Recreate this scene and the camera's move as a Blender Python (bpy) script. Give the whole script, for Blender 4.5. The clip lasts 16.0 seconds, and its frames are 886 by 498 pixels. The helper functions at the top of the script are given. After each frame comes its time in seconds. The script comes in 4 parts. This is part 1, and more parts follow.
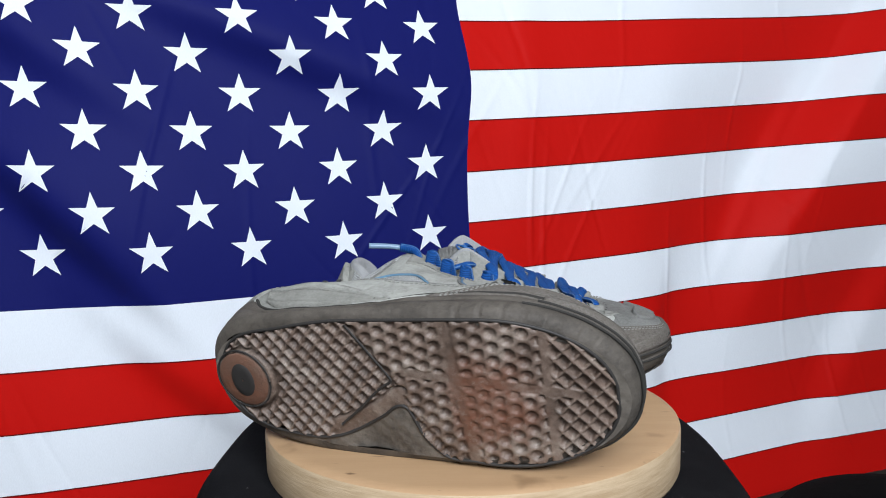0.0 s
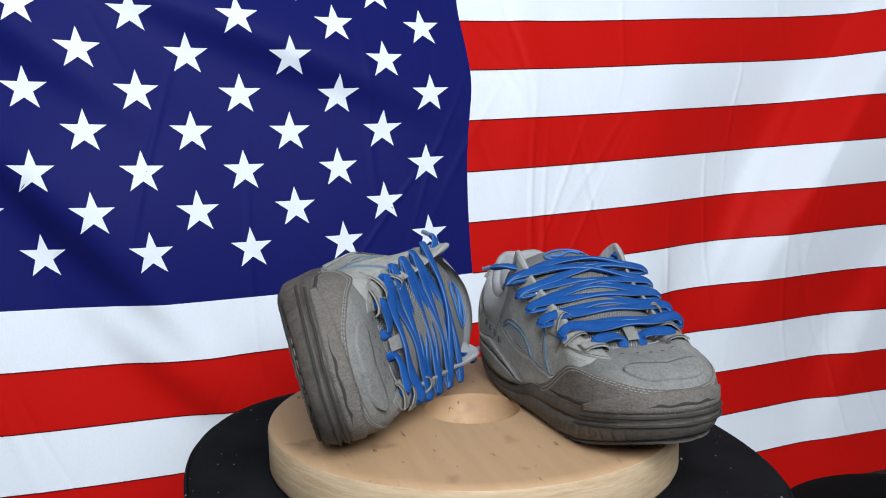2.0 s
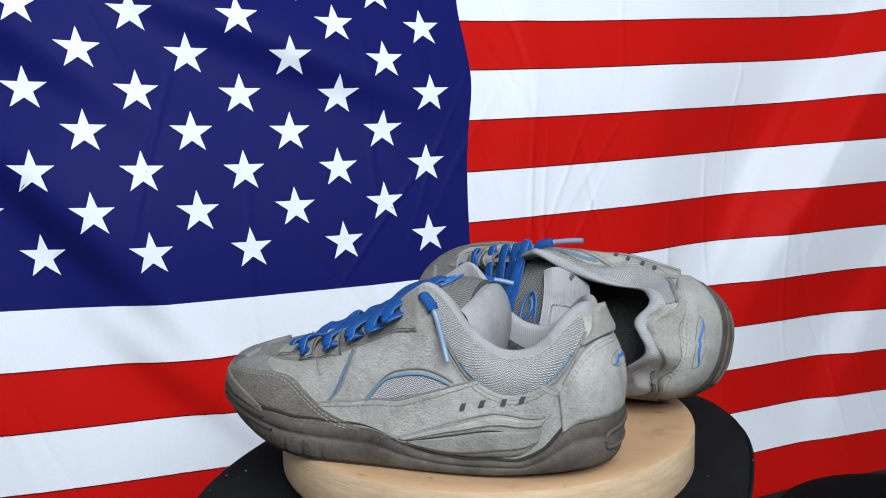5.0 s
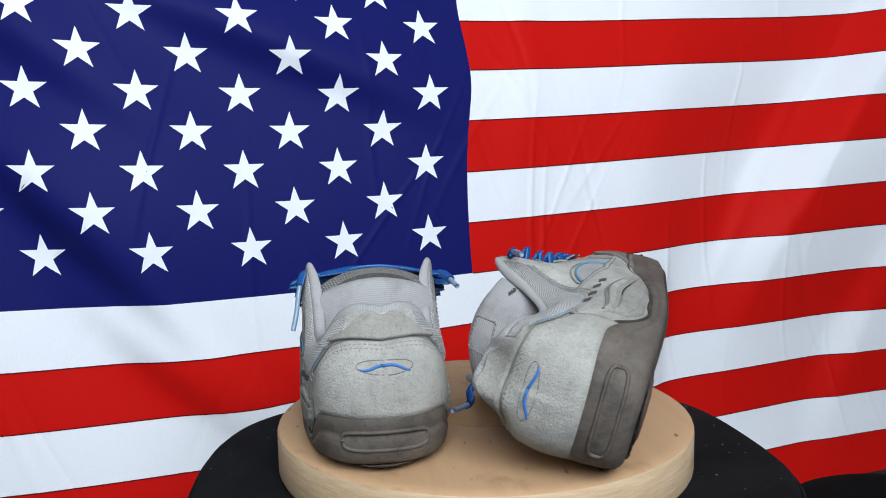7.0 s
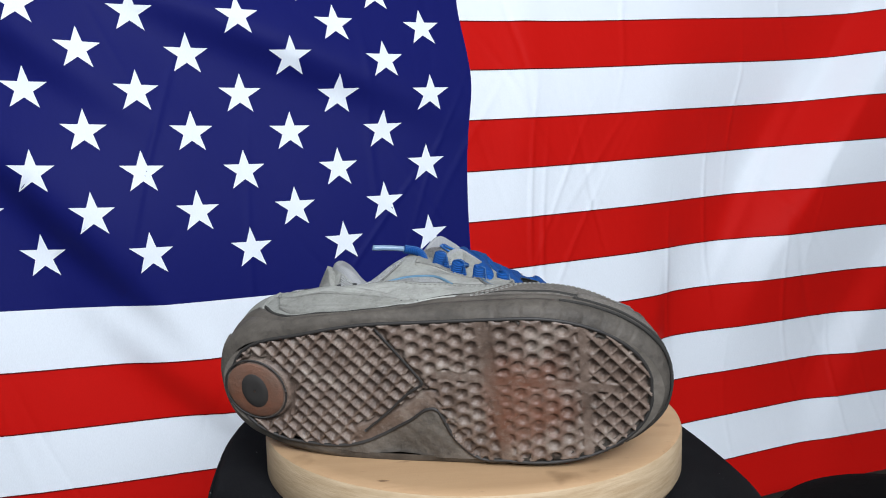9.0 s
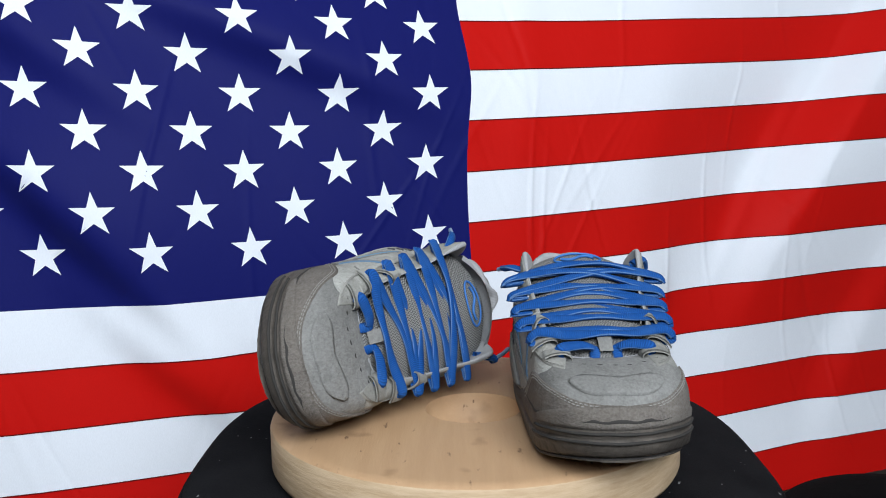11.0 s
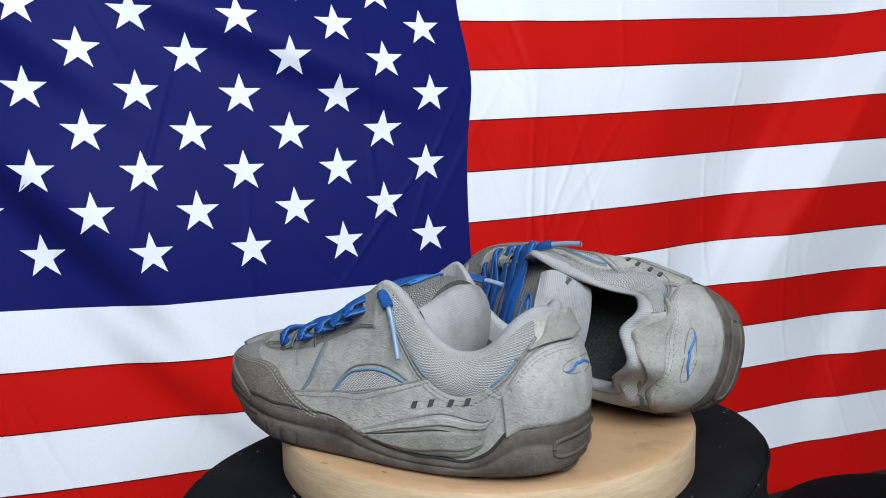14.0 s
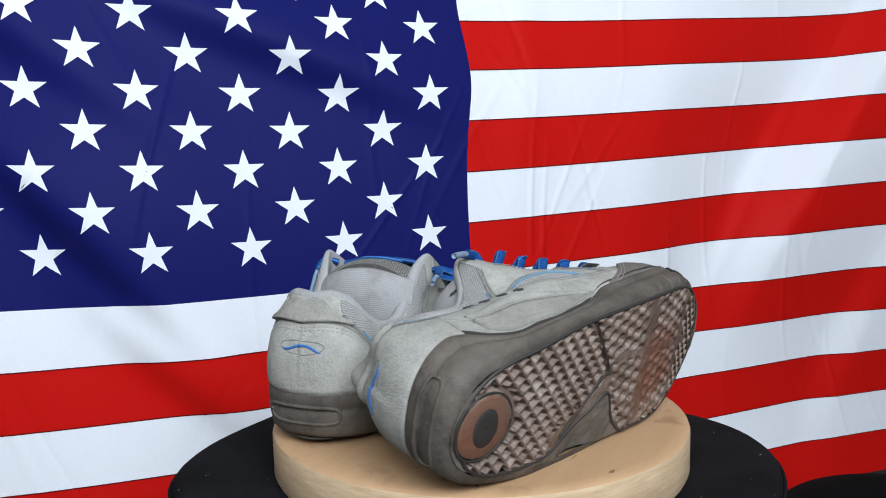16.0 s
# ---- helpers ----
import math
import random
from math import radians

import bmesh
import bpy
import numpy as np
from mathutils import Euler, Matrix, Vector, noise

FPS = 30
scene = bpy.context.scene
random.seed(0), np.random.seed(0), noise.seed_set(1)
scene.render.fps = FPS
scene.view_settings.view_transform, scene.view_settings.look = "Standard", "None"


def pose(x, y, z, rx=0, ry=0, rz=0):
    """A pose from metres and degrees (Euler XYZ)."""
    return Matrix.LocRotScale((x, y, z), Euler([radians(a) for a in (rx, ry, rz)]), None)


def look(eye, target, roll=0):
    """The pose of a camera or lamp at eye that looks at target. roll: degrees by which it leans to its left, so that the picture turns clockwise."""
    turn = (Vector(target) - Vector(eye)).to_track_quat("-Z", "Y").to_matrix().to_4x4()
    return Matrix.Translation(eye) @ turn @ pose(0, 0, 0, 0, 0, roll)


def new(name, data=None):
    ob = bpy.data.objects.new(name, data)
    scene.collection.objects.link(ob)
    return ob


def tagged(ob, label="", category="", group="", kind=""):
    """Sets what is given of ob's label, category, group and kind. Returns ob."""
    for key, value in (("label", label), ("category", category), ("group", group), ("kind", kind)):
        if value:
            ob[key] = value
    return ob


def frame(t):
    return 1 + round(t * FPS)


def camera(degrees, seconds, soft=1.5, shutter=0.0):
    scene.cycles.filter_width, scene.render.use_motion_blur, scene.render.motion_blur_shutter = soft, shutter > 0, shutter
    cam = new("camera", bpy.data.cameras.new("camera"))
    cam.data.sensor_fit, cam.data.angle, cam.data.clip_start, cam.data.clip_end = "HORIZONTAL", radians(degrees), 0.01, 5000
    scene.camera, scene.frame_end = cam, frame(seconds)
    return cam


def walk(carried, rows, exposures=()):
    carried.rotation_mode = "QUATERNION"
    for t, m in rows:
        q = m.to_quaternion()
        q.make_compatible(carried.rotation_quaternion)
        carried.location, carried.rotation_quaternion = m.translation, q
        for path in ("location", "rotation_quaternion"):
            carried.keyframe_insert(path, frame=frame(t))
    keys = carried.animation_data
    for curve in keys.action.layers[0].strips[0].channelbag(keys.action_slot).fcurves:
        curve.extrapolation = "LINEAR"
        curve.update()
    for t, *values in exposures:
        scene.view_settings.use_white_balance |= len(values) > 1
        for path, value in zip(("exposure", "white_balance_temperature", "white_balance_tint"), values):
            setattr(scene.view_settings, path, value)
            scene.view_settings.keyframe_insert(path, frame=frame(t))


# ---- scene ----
SPIN = [-0.2, -19.3, -34.2, -50.4, -70.8, -94.1, -116.2, -135.2, -156.9, -179.9, -199.5, -215.8, -230.0, -244.4, -261.3, -282.3, -305.5,
        -328.1, -350.7, -374.3, -398.7, -423.5, -448.4, -472.6, -495.9, -515.7, -535.1, -554.3, -572.5, -590.5, -610.2, -630.9, -654.0]
EYE = (0.0, -0.684, 0.7317)
cam = camera(54.11, 16.0, soft=1.0, shutter=0.2)
VIEW = look(EYE, (EYE[0] - 0.037565, EYE[1] + 0.990469, EYE[2] - 0.132516), -1.161)
walk(cam, [(0.0, VIEW), (16.0, VIEW)])

# ---- world and light ----
TURN = 24.0                        # the room stands at this angle to the camera
ROOM = Matrix.Rotation(radians(TURN), 4, "Z")
world = bpy.data.worlds.new("world")
scene.world = world
world.use_nodes = True
wn = world.node_tree.nodes
sky = wn.new("ShaderNodeTexSky")
sky.sky_type, sky.sun_disc = "NISHITA", False
sky.sun_elevation, sky.sun_rotation = radians(40), radians(120)
world.node_tree.links.new(sky.outputs[0], wn["Background"].inputs[0])
wn["Background"].inputs[1].default_value = 0.12
scene.view_settings.exposure = 0.18


def window_lamp(name, eye, target, w, h, watts, colour):
    d = bpy.data.lights.new(name, "AREA")
    d.shape, d.size, d.size_y, d.energy, d.color = "RECTANGLE", w, h, watts, colour
    ob = new(name, d)
    ob.matrix_world = look(eye, target)
    return ob


# ---- materials ----
class Mat:
    """A node material with a few shortcuts."""

    def __init__(self, name, rough=0.6, metal=0.0):
        self.m = bpy.data.materials.new(name)
        self.m.use_nodes = True
        self.t = self.m.node_tree
        self.b = self.t.nodes["Principled BSDF"]
        self.b.inputs["Roughness"].default_value = rough
        self.b.inputs["Metallic"].default_value = metal

    def link(self, a, b):
        self.t.links.new(a, b)

    def node(self, kind, **props):
        n = self.t.nodes.new(kind)
        for k, v in props.items():
            if k == "operation":
                n.operation = v
            elif k == "blend":
                n.data_type, n.blend_type = "RGBA", v
        return n

    def coords(self, which="Object"):
        n = self.t.nodes.new("ShaderNodeTexCoord")
        return n.outputs[which]

    def noise(self, scale, detail=4.0, rough=0.6, which="Object", stretch=None, seed=0.0):
        n = self.t.nodes.new("ShaderNodeTexNoise")
        n.inputs["Scale"].default_value = scale
        n.inputs["Detail"].default_value = detail
        n.inputs["Roughness"].default_value = rough
        mp = self.t.nodes.new("ShaderNodeMapping")
        if stretch:
            mp.inputs["Scale"].default_value = stretch
        mp.inputs["Location"].default_value = (seed, seed * 1.7, seed * 0.6)
        self.link(self.coords(which), mp.inputs[0])
        self.link(mp.outputs[0], n.inputs["Vector"])
        return n.outputs["Fac"]

    def ramp(self, fac, stops):
        n = self.t.nodes.new("ShaderNodeValToRGB")
        e = n.color_ramp.elements
        while len(e) < len(stops):
            e.new(0.5)
        for el, (p, c) in zip(e, stops):
            el.position, el.color = p, (*c, 1) if len(c) == 3 else c
        self.link(fac, n.inputs[0])
        return n.outputs[0]

    def grey(self, fac, lo, hi):
        n = self.t.nodes.new("ShaderNodeMapRange")
        n.inputs[1].default_value, n.inputs[2].default_value = lo, hi
        self.link(fac, n.inputs[0])
        return n.outputs[0]

    def math(self, op, a, b=None):
        n = self.t.nodes.new("ShaderNodeMath")
        n.operation = op
        for i, v in enumerate((a, b)):
            if v is None:
                continue
            if isinstance(v, (int, float)):
                n.inputs[i].default_value = v
            else:
                self.link(v, n.inputs[i])
        return n.outputs[0]

    def mix(self, fac, a, b, blend="MIX"):
        n = self.node("ShaderNodeMix", blend=blend)
        for i, v in ((0, fac), (6, a), (7, b)):
            if isinstance(v, (int, float)):
                n.inputs[i].default_value = v
            elif isinstance(v, tuple):
                n.inputs[i].default_value = (*v, 1)
            else:
                self.link(v, n.inputs[i])
        return n.outputs[2]

    def uv(self):
        s = self.t.nodes.new("ShaderNodeSeparateXYZ")
        self.link(self.coords("UV"), s.inputs[0])
        return s.outputs[0], s.outputs[1]

    def xyz(self):
        s = self.t.nodes.new("ShaderNodeSeparateXYZ")
        self.link(self.coords("Object"), s.inputs[0])
        return s.outputs

    def colour(self, c):
        if isinstance(c, tuple):
            self.b.inputs["Base Color"].default_value = (*c, 1)
        else:
            self.link(c, self.b.inputs["Base Color"])
        return self

    def bump(self, h, dist, strength=1.0):
        n = self.t.nodes.new("ShaderNodeBump")
        n.inputs["Distance"].default_value = dist
        n.inputs["Strength"].default_value = strength
        self.link(h, n.inputs["Height"])
        if self.b.inputs["Normal"].is_linked:
            self.link(self.b.inputs["Normal"].links[0].from_socket, n.inputs["Normal"])
        self.link(n.outputs[0], self.b.inputs["Normal"])
        return self

    def sheen(self, w, r=0.4):
        self.b.inputs["Sheen Weight"].default_value = w
        self.b.inputs["Sheen Roughness"].default_value = r
        return self


def suede(name, light, dark, dirt, seed=0.0):
    m = Mat(name, 0.93)
    big, mid, fine = m.noise(22, 5, 0.65, seed=seed), m.noise(85, 6, 0.78, seed=seed + 3), m.noise(620, 3, 0.7, stretch=(0.6, 1, 1))
    c = m.ramp(mid, [(0.22, dark), (0.56, light)])
    c = m.mix(m.math("MULTIPLY", m.grey(big, 0.48, 0.74), 0.7), c, dirt)
    c = m.mix(m.grey(fine, 0.2, 0.8), c, m.mix(0.16, c, (0.9, 0.9, 0.88)))
    pits = m.noise(300, 3, 0.6, seed=seed + 8)
    c = m.mix(m.math("MULTIPLY", m.grey(pits, 0.56, 0.74), 0.5), c, m.mix(0.5, c, (0.03, 0.028, 0.025)))
    nap = m.noise(9, 3, 0.5, stretch=(1, 1, 1.6), seed=seed + 14)
    c = m.mix(m.math("MULTIPLY", m.grey(nap, 0.42, 0.62), 0.35), c, dark)
    m.colour(c).bump(fine, 0.0010, 0.9).bump(mid, 0.0016, 0.6)
    m.b.inputs["Specular IOR Level"].default_value = 0.2
    return m.m


def rubber(name, base, dust, rough=0.7):
    m = Mat(name, rough)
    big, fine = m.noise(30, 5, 0.65), m.noise(260, 4, 0.7)
    c = m.ramp(big, [(0.3, base), (0.72, dust)])
    c = m.mix(m.grey(fine, 0.45, 0.8), c, m.mix(0.4, c, dust))
    streak = m.noise(120, 5, 0.75, seed=6)
    c = m.mix(m.math("MULTIPLY", m.grey(streak, 0.55, 0.75), 0.6), c, tuple(k * 0.45 for k in base))
    m.colour(c).bump(fine, 0.0008, 0.7).bump(streak, 0.0016, 0.5).bump(big, 0.002, 0.4)
    return m.m


def knit(name, light, dark, pitch=0.0042, dirt=(0.25, 0.24, 0.22)):
    """Chevron sandwich mesh, in metres of the panel's own UV."""
    m = Mat(name, 0.85)
    u, v = m.uv()
    tri = m.math("PINGPONG", u, pitch * 0.5)
    w = m.math("SINE", m.math("MULTIPLY", m.math("ADD", v, tri), 2 * math.pi / (pitch * 0.62)))
    yarn = m.math("SINE", m.math("MULTIPLY", u, 2 * math.pi / (pitch * 0.25)))
    h = m.math("ADD", w, m.math("MULTIPLY", yarn, 0.25))
    c = m.ramp(m.grey(h, -0.9, 0.7), [(0.0, dark), (0.75, light)])
    c = m.mix(m.grey(m.noise(28, 4), 0.5, 0.8), c, m.mix(0.6, c, dirt))
    m.colour(c).bump(h, 0.0008, 0.9)
    return m.m


def cloth(name, colour):
    m = Mat(name, 0.55)
    weave = m.noise(1400, 2, 0.5, stretch=(1, 1, 0.25))
    crease = m.noise(5, 4, 0.55, stretch=(1.3, 1.3, 0.8))
    fine = m.noise(34, 4, 0.6, stretch=(1.3, 1.3, 0.7), seed=4)
    c = m.mix(m.grey(weave, 0.3, 0.7), tuple(k * 0.94 for k in colour), colour)
    m.colour(c).bump(crease, 0.010, 0.3).bump(fine, 0.0012, 0.4)
    m.b.inputs["Specular IOR Level"].default_value = 0.06
    return m.m


def lace_mat(name, blue, edge):
    m = Mat(name, 0.8)
    m.b.inputs["Specular IOR Level"].default_value = 0.2
    u, v = m.uv()
    rib = m.math("SINE", m.math("MULTIPLY", m.math("ADD", u, m.math("MULTIPLY", m.math("PINGPONG", v, 0.25), 0.004)), 2 * math.pi / 0.0015))
    side = m.math("PINGPONG", m.math("ADD", v, 0.0), 0.25)
    c = m.mix(m.grey(rib, -0.8, 0.9), tuple(k * 0.66 for k in blue), blue)
    c = m.mix(m.grey(m.noise(60, 4), 0.45, 0.8), c, m.mix(0.35, c, (0.05, 0.14, 0.33)))
    c = m.mix(m.math("MULTIPLY", m.grey(side, 0.05, 0.01), 0.8), c, edge)
    m.colour(c).bump(rib, 0.0003, 0.6)
    return m.m


M_SUEDE = suede("light_suede", (0.365, 0.368, 0.336), (0.205, 0.207, 0.187), (0.12, 0.114, 0.097))
M_SUEDE2 = suede("grey_suede", (0.27, 0.268, 0.24), (0.155, 0.154, 0.136), (0.105, 0.098, 0.083), 5)
M_MUD = suede("worn_brown_grey_suede", (0.105, 0.087, 0.070), (0.060, 0.049, 0.039), (0.140, 0.122, 0.10), 9)
M_VAMP = suede("dusty_grey_suede", (0.18, 0.18, 0.168), (0.108, 0.108, 0.10), (0.075, 0.071, 0.063), 21)
M_RUBBER = rubber("grimy_grey_rubber", (0.033, 0.0275, 0.0225), (0.132, 0.114, 0.095))
M_MARGIN = rubber("dusty_grey_rubber", (0.060, 0.050, 0.041), (0.19, 0.167, 0.14))
M_LINE = Mat("dark_seam", 0.9).colour((0.03, 0.028, 0.025)).m
M_SEAM = suede("sewn_edge", (0.2, 0.2, 0.19), (0.1, 0.1, 0.095), (0.07, 0.066, 0.06), 15)
M_MESH = knit("pale_mesh", (0.74, 0.75, 0.74), (0.31, 0.31, 0.305), 0.0028)
M_TONGUE = knit("chevron_tongue_mesh", (0.38, 0.38, 0.365), (0.075, 0.073, 0.068), 0.0035)
def lining_mat():
    """Ribbed pale jersey, soiled in places."""
    m = Mat("ribbed_lining", 0.9)
    u, v = m.uv()
    rib = m.math("SINE", m.math("MULTIPLY", u, 2 * math.pi / 0.0016))
    c = m.ramp(m.grey(rib, -0.9, 0.6), [(0.0, (0.285, 0.288, 0.292)), (0.8, (0.335, 0.34, 0.345))])
    c = m.mix(m.math("MULTIPLY", m.grey(m.noise(40, 5, 0.7, seed=12), 0.5, 0.75), 0.7), c, (0.17, 0.168, 0.16))
    m.colour(c).bump(rib, 0.00015, 0.5).bump(m.noise(90, 4), 0.0015, 0.5)
    return m.m


M_LINING = lining_mat()
# near-black suede that carries the shade deep inside the shoe in its colour
M_INNER_SHADE = suede("shade_dark_shoe_inside", (0.035, 0.034, 0.033), (0.016, 0.016, 0.015), (0.012, 0.012, 0.011), 31)
M_BLUE = Mat("blue_trim", 0.6).colour((0.03, 0.145, 0.42)).m
M_PALEBLUE = Mat("pale_blue_trim", 0.7).colour((0.11, 0.23, 0.34)).m
M_LACE = lace_mat("blue_lace", (0.007, 0.080, 0.315), (0.14, 0.25, 0.43))
M_AGLET = Mat("clear_aglet", 0.3).colour((0.18, 0.27, 0.39)).m
M_RING = Mat("pale_worn_ring", 0.5).colour((0.55, 0.56, 0.57)).m
M_PRINT = Mat("dark_print", 0.8).colour((0.055, 0.055, 0.058)).m
M_STITCH = Mat("thread", 0.9).colour((0.27, 0.266, 0.245)).m
M_TAPE = Mat("faded_blue_tape", 0.8).colour((0.085, 0.16, 0.25)).m
M_BLACK = Mat("worn_black_print", 0.6).colour((0.03, 0.027, 0.025)).m


def tread_mat():
    m = Mat("worn_gum_tread", 0.48)
    x, y, z = m.xyz()
    big, fine = m.noise(38, 5, 0.7), m.noise(180, 4, 0.7, seed=2)
    c = m.ramp(big, [(0.32, (0.085, 0.056, 0.042)), (0.52, (0.18, 0.128, 0.100)), (0.7, (0.29, 0.24, 0.20))])
    # bare gum where the ball of the foot has worn the skin off
    dx = m.math("DIVIDE", m.math("SUBTRACT", x, 0.219), 0.030)
    dy = m.math("DIVIDE", m.math("SUBTRACT", y, 0.007), 0.038)
    r = m.math("ADD", m.math("MULTIPLY", dx, dx), m.math("MULTIPLY", dy, dy))
    worn = m.math("MULTIPLY", m.grey(m.math("ADD", r, m.math("MULTIPLY", big, 2.6)), 2.6, 1.1), 0.9)
    c = m.mix(worn, c, (0.175, 0.062, 0.033))
    c = m.mix(m.grey(fine, 0.55, 0.85), c, (0.30, 0.25, 0.21))
    streak = m.noise(90, 5, 0.75, seed=5)
    c = m.mix(m.math("MULTIPLY", m.grey(streak, 0.54, 0.72), 0.7), c, (0.045, 0.03, 0.023))
    m.colour(c).bump(fine, 0.0008, 0.8).bump(streak, 0.0012, 0.5)
    return m.m


M_TREAD = tread_mat()
M_GUM = rubber("bare_gum_rubber", (0.2, 0.075, 0.04), (0.15, 0.09, 0.065), 0.5)


def wood_mat():
    m = Mat("plywood_face", 0.62)
    grain = m.noise(14, 6, 0.6, stretch=(0.5, 6, 6))
    fine = m.noise(120, 5, 0.7, stretch=(0.4, 5, 5))
    spots = m.noise(26, 3, 0.5, seed=7)
    c = m.ramp(grain, [(0.3, (0.46, 0.288, 0.155)), (0.7, (0.51, 0.328, 0.182))])
    c = m.mix(m.grey(fine, 0.4, 0.9), c, m.mix(0.2, c, (0.36, 0.21, 0.1)))
    c = m.mix(m.grey(spots, 0.62, 0.74), c, m.mix(0.55, c, (0.2, 0.11, 0.05)))
    marks = m.noise(70, 3, 0.55, stretch=(0.5, 1.6, 1), seed=19)
    c = m.mix(m.grey(marks, 0.66, 0.73), c, (0.15, 0.08, 0.038))
    m.colour(c).bump(fine, 0.0006, 0.4)
    return m.m


M_WOOD = wood_mat()
def rim_mat():
    m = Mat("sanded_rim", 0.7)
    x, y, z = m.xyz()
    band = m.noise(30, 5, 0.7, stretch=(1, 1, 9))
    c = m.ramp(band, [(0.3, (0.46, 0.32, 0.185)), (0.7, (0.62, 0.475, 0.31))])
    c = m.mix(m.grey(m.noise(16, 4), 0.55, 0.75), c, m.mix(0.35, c, (0.33, 0.22, 0.12)))
    m.colour(c).bump(band, 0.001, 0.5)
    return m.m


M_WOODRIM = rim_mat()


def seat_mat():
    m = Mat("black_seat_fabric", 1.0)
    big, weave = m.noise(12, 4), m.noise(700, 2, 0.5, stretch=(1, 1, 1))
    lint = m.noise(170, 2, 0.5, seed=11)
    c = m.ramp(big, [(0.3, (0.005, 0.005, 0.006)), (0.75, (0.013, 0.013, 0.0145))])
    c = m.mix(m.grey(lint, 0.745, 0.765), c, (0.3, 0.3, 0.3))
    m.colour(c).bump(weave, 0.0008, 0.8).bump(big, 0.004, 0.4)
    m.b.inputs["Specular IOR Level"].default_value = 0.08
    return m.m


M_SEAT = seat_mat()
M_PLASTIC = rubber("black_plastic", (0.015, 0.015, 0.016), (0.03, 0.03, 0.03), 0.5)
M_BAG = rubber("black_canvas", (0.003, 0.003, 0.0035), (0.006, 0.006, 0.006), 0.95)
M_BAG.node_tree.nodes["Principled BSDF"].inputs["Specular IOR Level"].default_value = 0.05


def plaster(name, colour):
    m = Mat(name, 0.85)
    c = m.mix(m.grey(m.noise(3, 4), 0.3, 0.7), tuple(k * 0.93 for k in colour), colour)
    m.colour(c).bump(m.noise(160, 3), 0.001, 0.3)
    return m.m


M_WALL = plaster("painted_plaster", (0.20, 0.195, 0.185))
M_CEIL = plaster("white_ceiling_paint", (0.5, 0.5, 0.49))
M_FLOOR = plaster("dark_grey_floor", (0.12, 0.116, 0.11))
M_FRAME = Mat("white_window_paint", 0.4).colour((0.75, 0.75, 0.74)).m
M_WHITE = cloth("white_polyester", (0.74, 0.78, 0.83))
M_RED = cloth("red_polyester", (0.50, 0.0065, 0.0045))
M_FELL_SHADE = cloth("dark_red_seam_shade", (0.10, 0.004, 0.004))
M_NAVY = cloth("navy_polyester", (0.0068, 0.0095, 0.103))


# ---- mesh helpers ----
def mesh_of(name, verts, faces, mat, uvs=None, smooth=True):
    me = bpy.data.meshes.new(name)
    me.from_pydata([tuple(map(float, v)) for v in verts], [], [tuple(map(int, f)) for f in faces])
    if uvs is not None:
        lay = me.uv_layers.new(name="uv")
        idx = np.empty(len(me.loops), int)
        me.loops.foreach_get("vertex_index", idx)
        lay.data.foreach_set("uv", np.asarray(uvs, float)[idx].ravel())
    me.materials.append(mat)
    if smooth:
        me.polygons.foreach_set("use_smooth", [True] * len(me.polygons))
    me.update()
    return me


def link_part(name, me, parent, label=""):
    ob = new(name, me)
    ob.parent = parent
    return tagged(ob, label)


def part(name, bm, material, parent, label="", smooth=False):
    me = bpy.data.meshes.new(name)
    bmesh.ops.recalc_face_normals(bm, faces=bm.faces)
    bm.to_mesh(me)
    bm.free()
    me.materials.append(material)
    if smooth:
        me.polygons.foreach_set("use_smooth", [True] * len(me.polygons))
    return link_part(name, me, parent, label)


def box(bm, lo, hi, bevel=0.0, m=None):
    r = bmesh.ops.create_cube(bm, size=1.0)
    vs = r["verts"]
    for v in vs:
        v.co = Vector([lo[i] + (v.co[i] + 0.5) * (hi[i] - lo[i]) for i in range(3)])
        if m is not None:
            v.co = m @ v.co
    if bevel:
        es = list({e for v in vs for e in v.link_edges})
        bmesh.ops.bevel(bm, geom=es, offset=bevel, segments=2, affect="EDGES")
    return bm


def grid_faces(n, m, closed_n=False, closed_m=False, flip=False):
    i = np.arange(n if closed_n else n - 1)
    j = np.arange(m if closed_m else m - 1)
    I, J = np.meshgrid(i, j, indexing="ij")
    I, J = I.ravel(), J.ravel()
    I2, J2 = (I + 1) % n, (J + 1) % m
    f = np.stack([I * m + J, I2 * m + J, I2 * m + J2, I * m + J2], 1)
    return f[:, ::-1] if flip else f


def grid_uv(P):
    du = np.zeros(P.shape[:2])
    dv = np.zeros(P.shape[:2])
    du[1:] = np.cumsum(np.linalg.norm(np.diff(P, axis=0), axis=2), 0)
    dv[:, 1:] = np.cumsum(np.linalg.norm(np.diff(P, axis=1), axis=2), 1)
    mid = du[:, P.shape[1] // 2][:, None]
    return np.stack([np.broadcast_to(mid, dv.shape), dv], -1).reshape(-1, 2)


def smoothstep(a, b, x):
    t = np.clip((np.asarray(x, float) - a) / (b - a), 0, 1)
    return t * t * (3 - 2 * t)


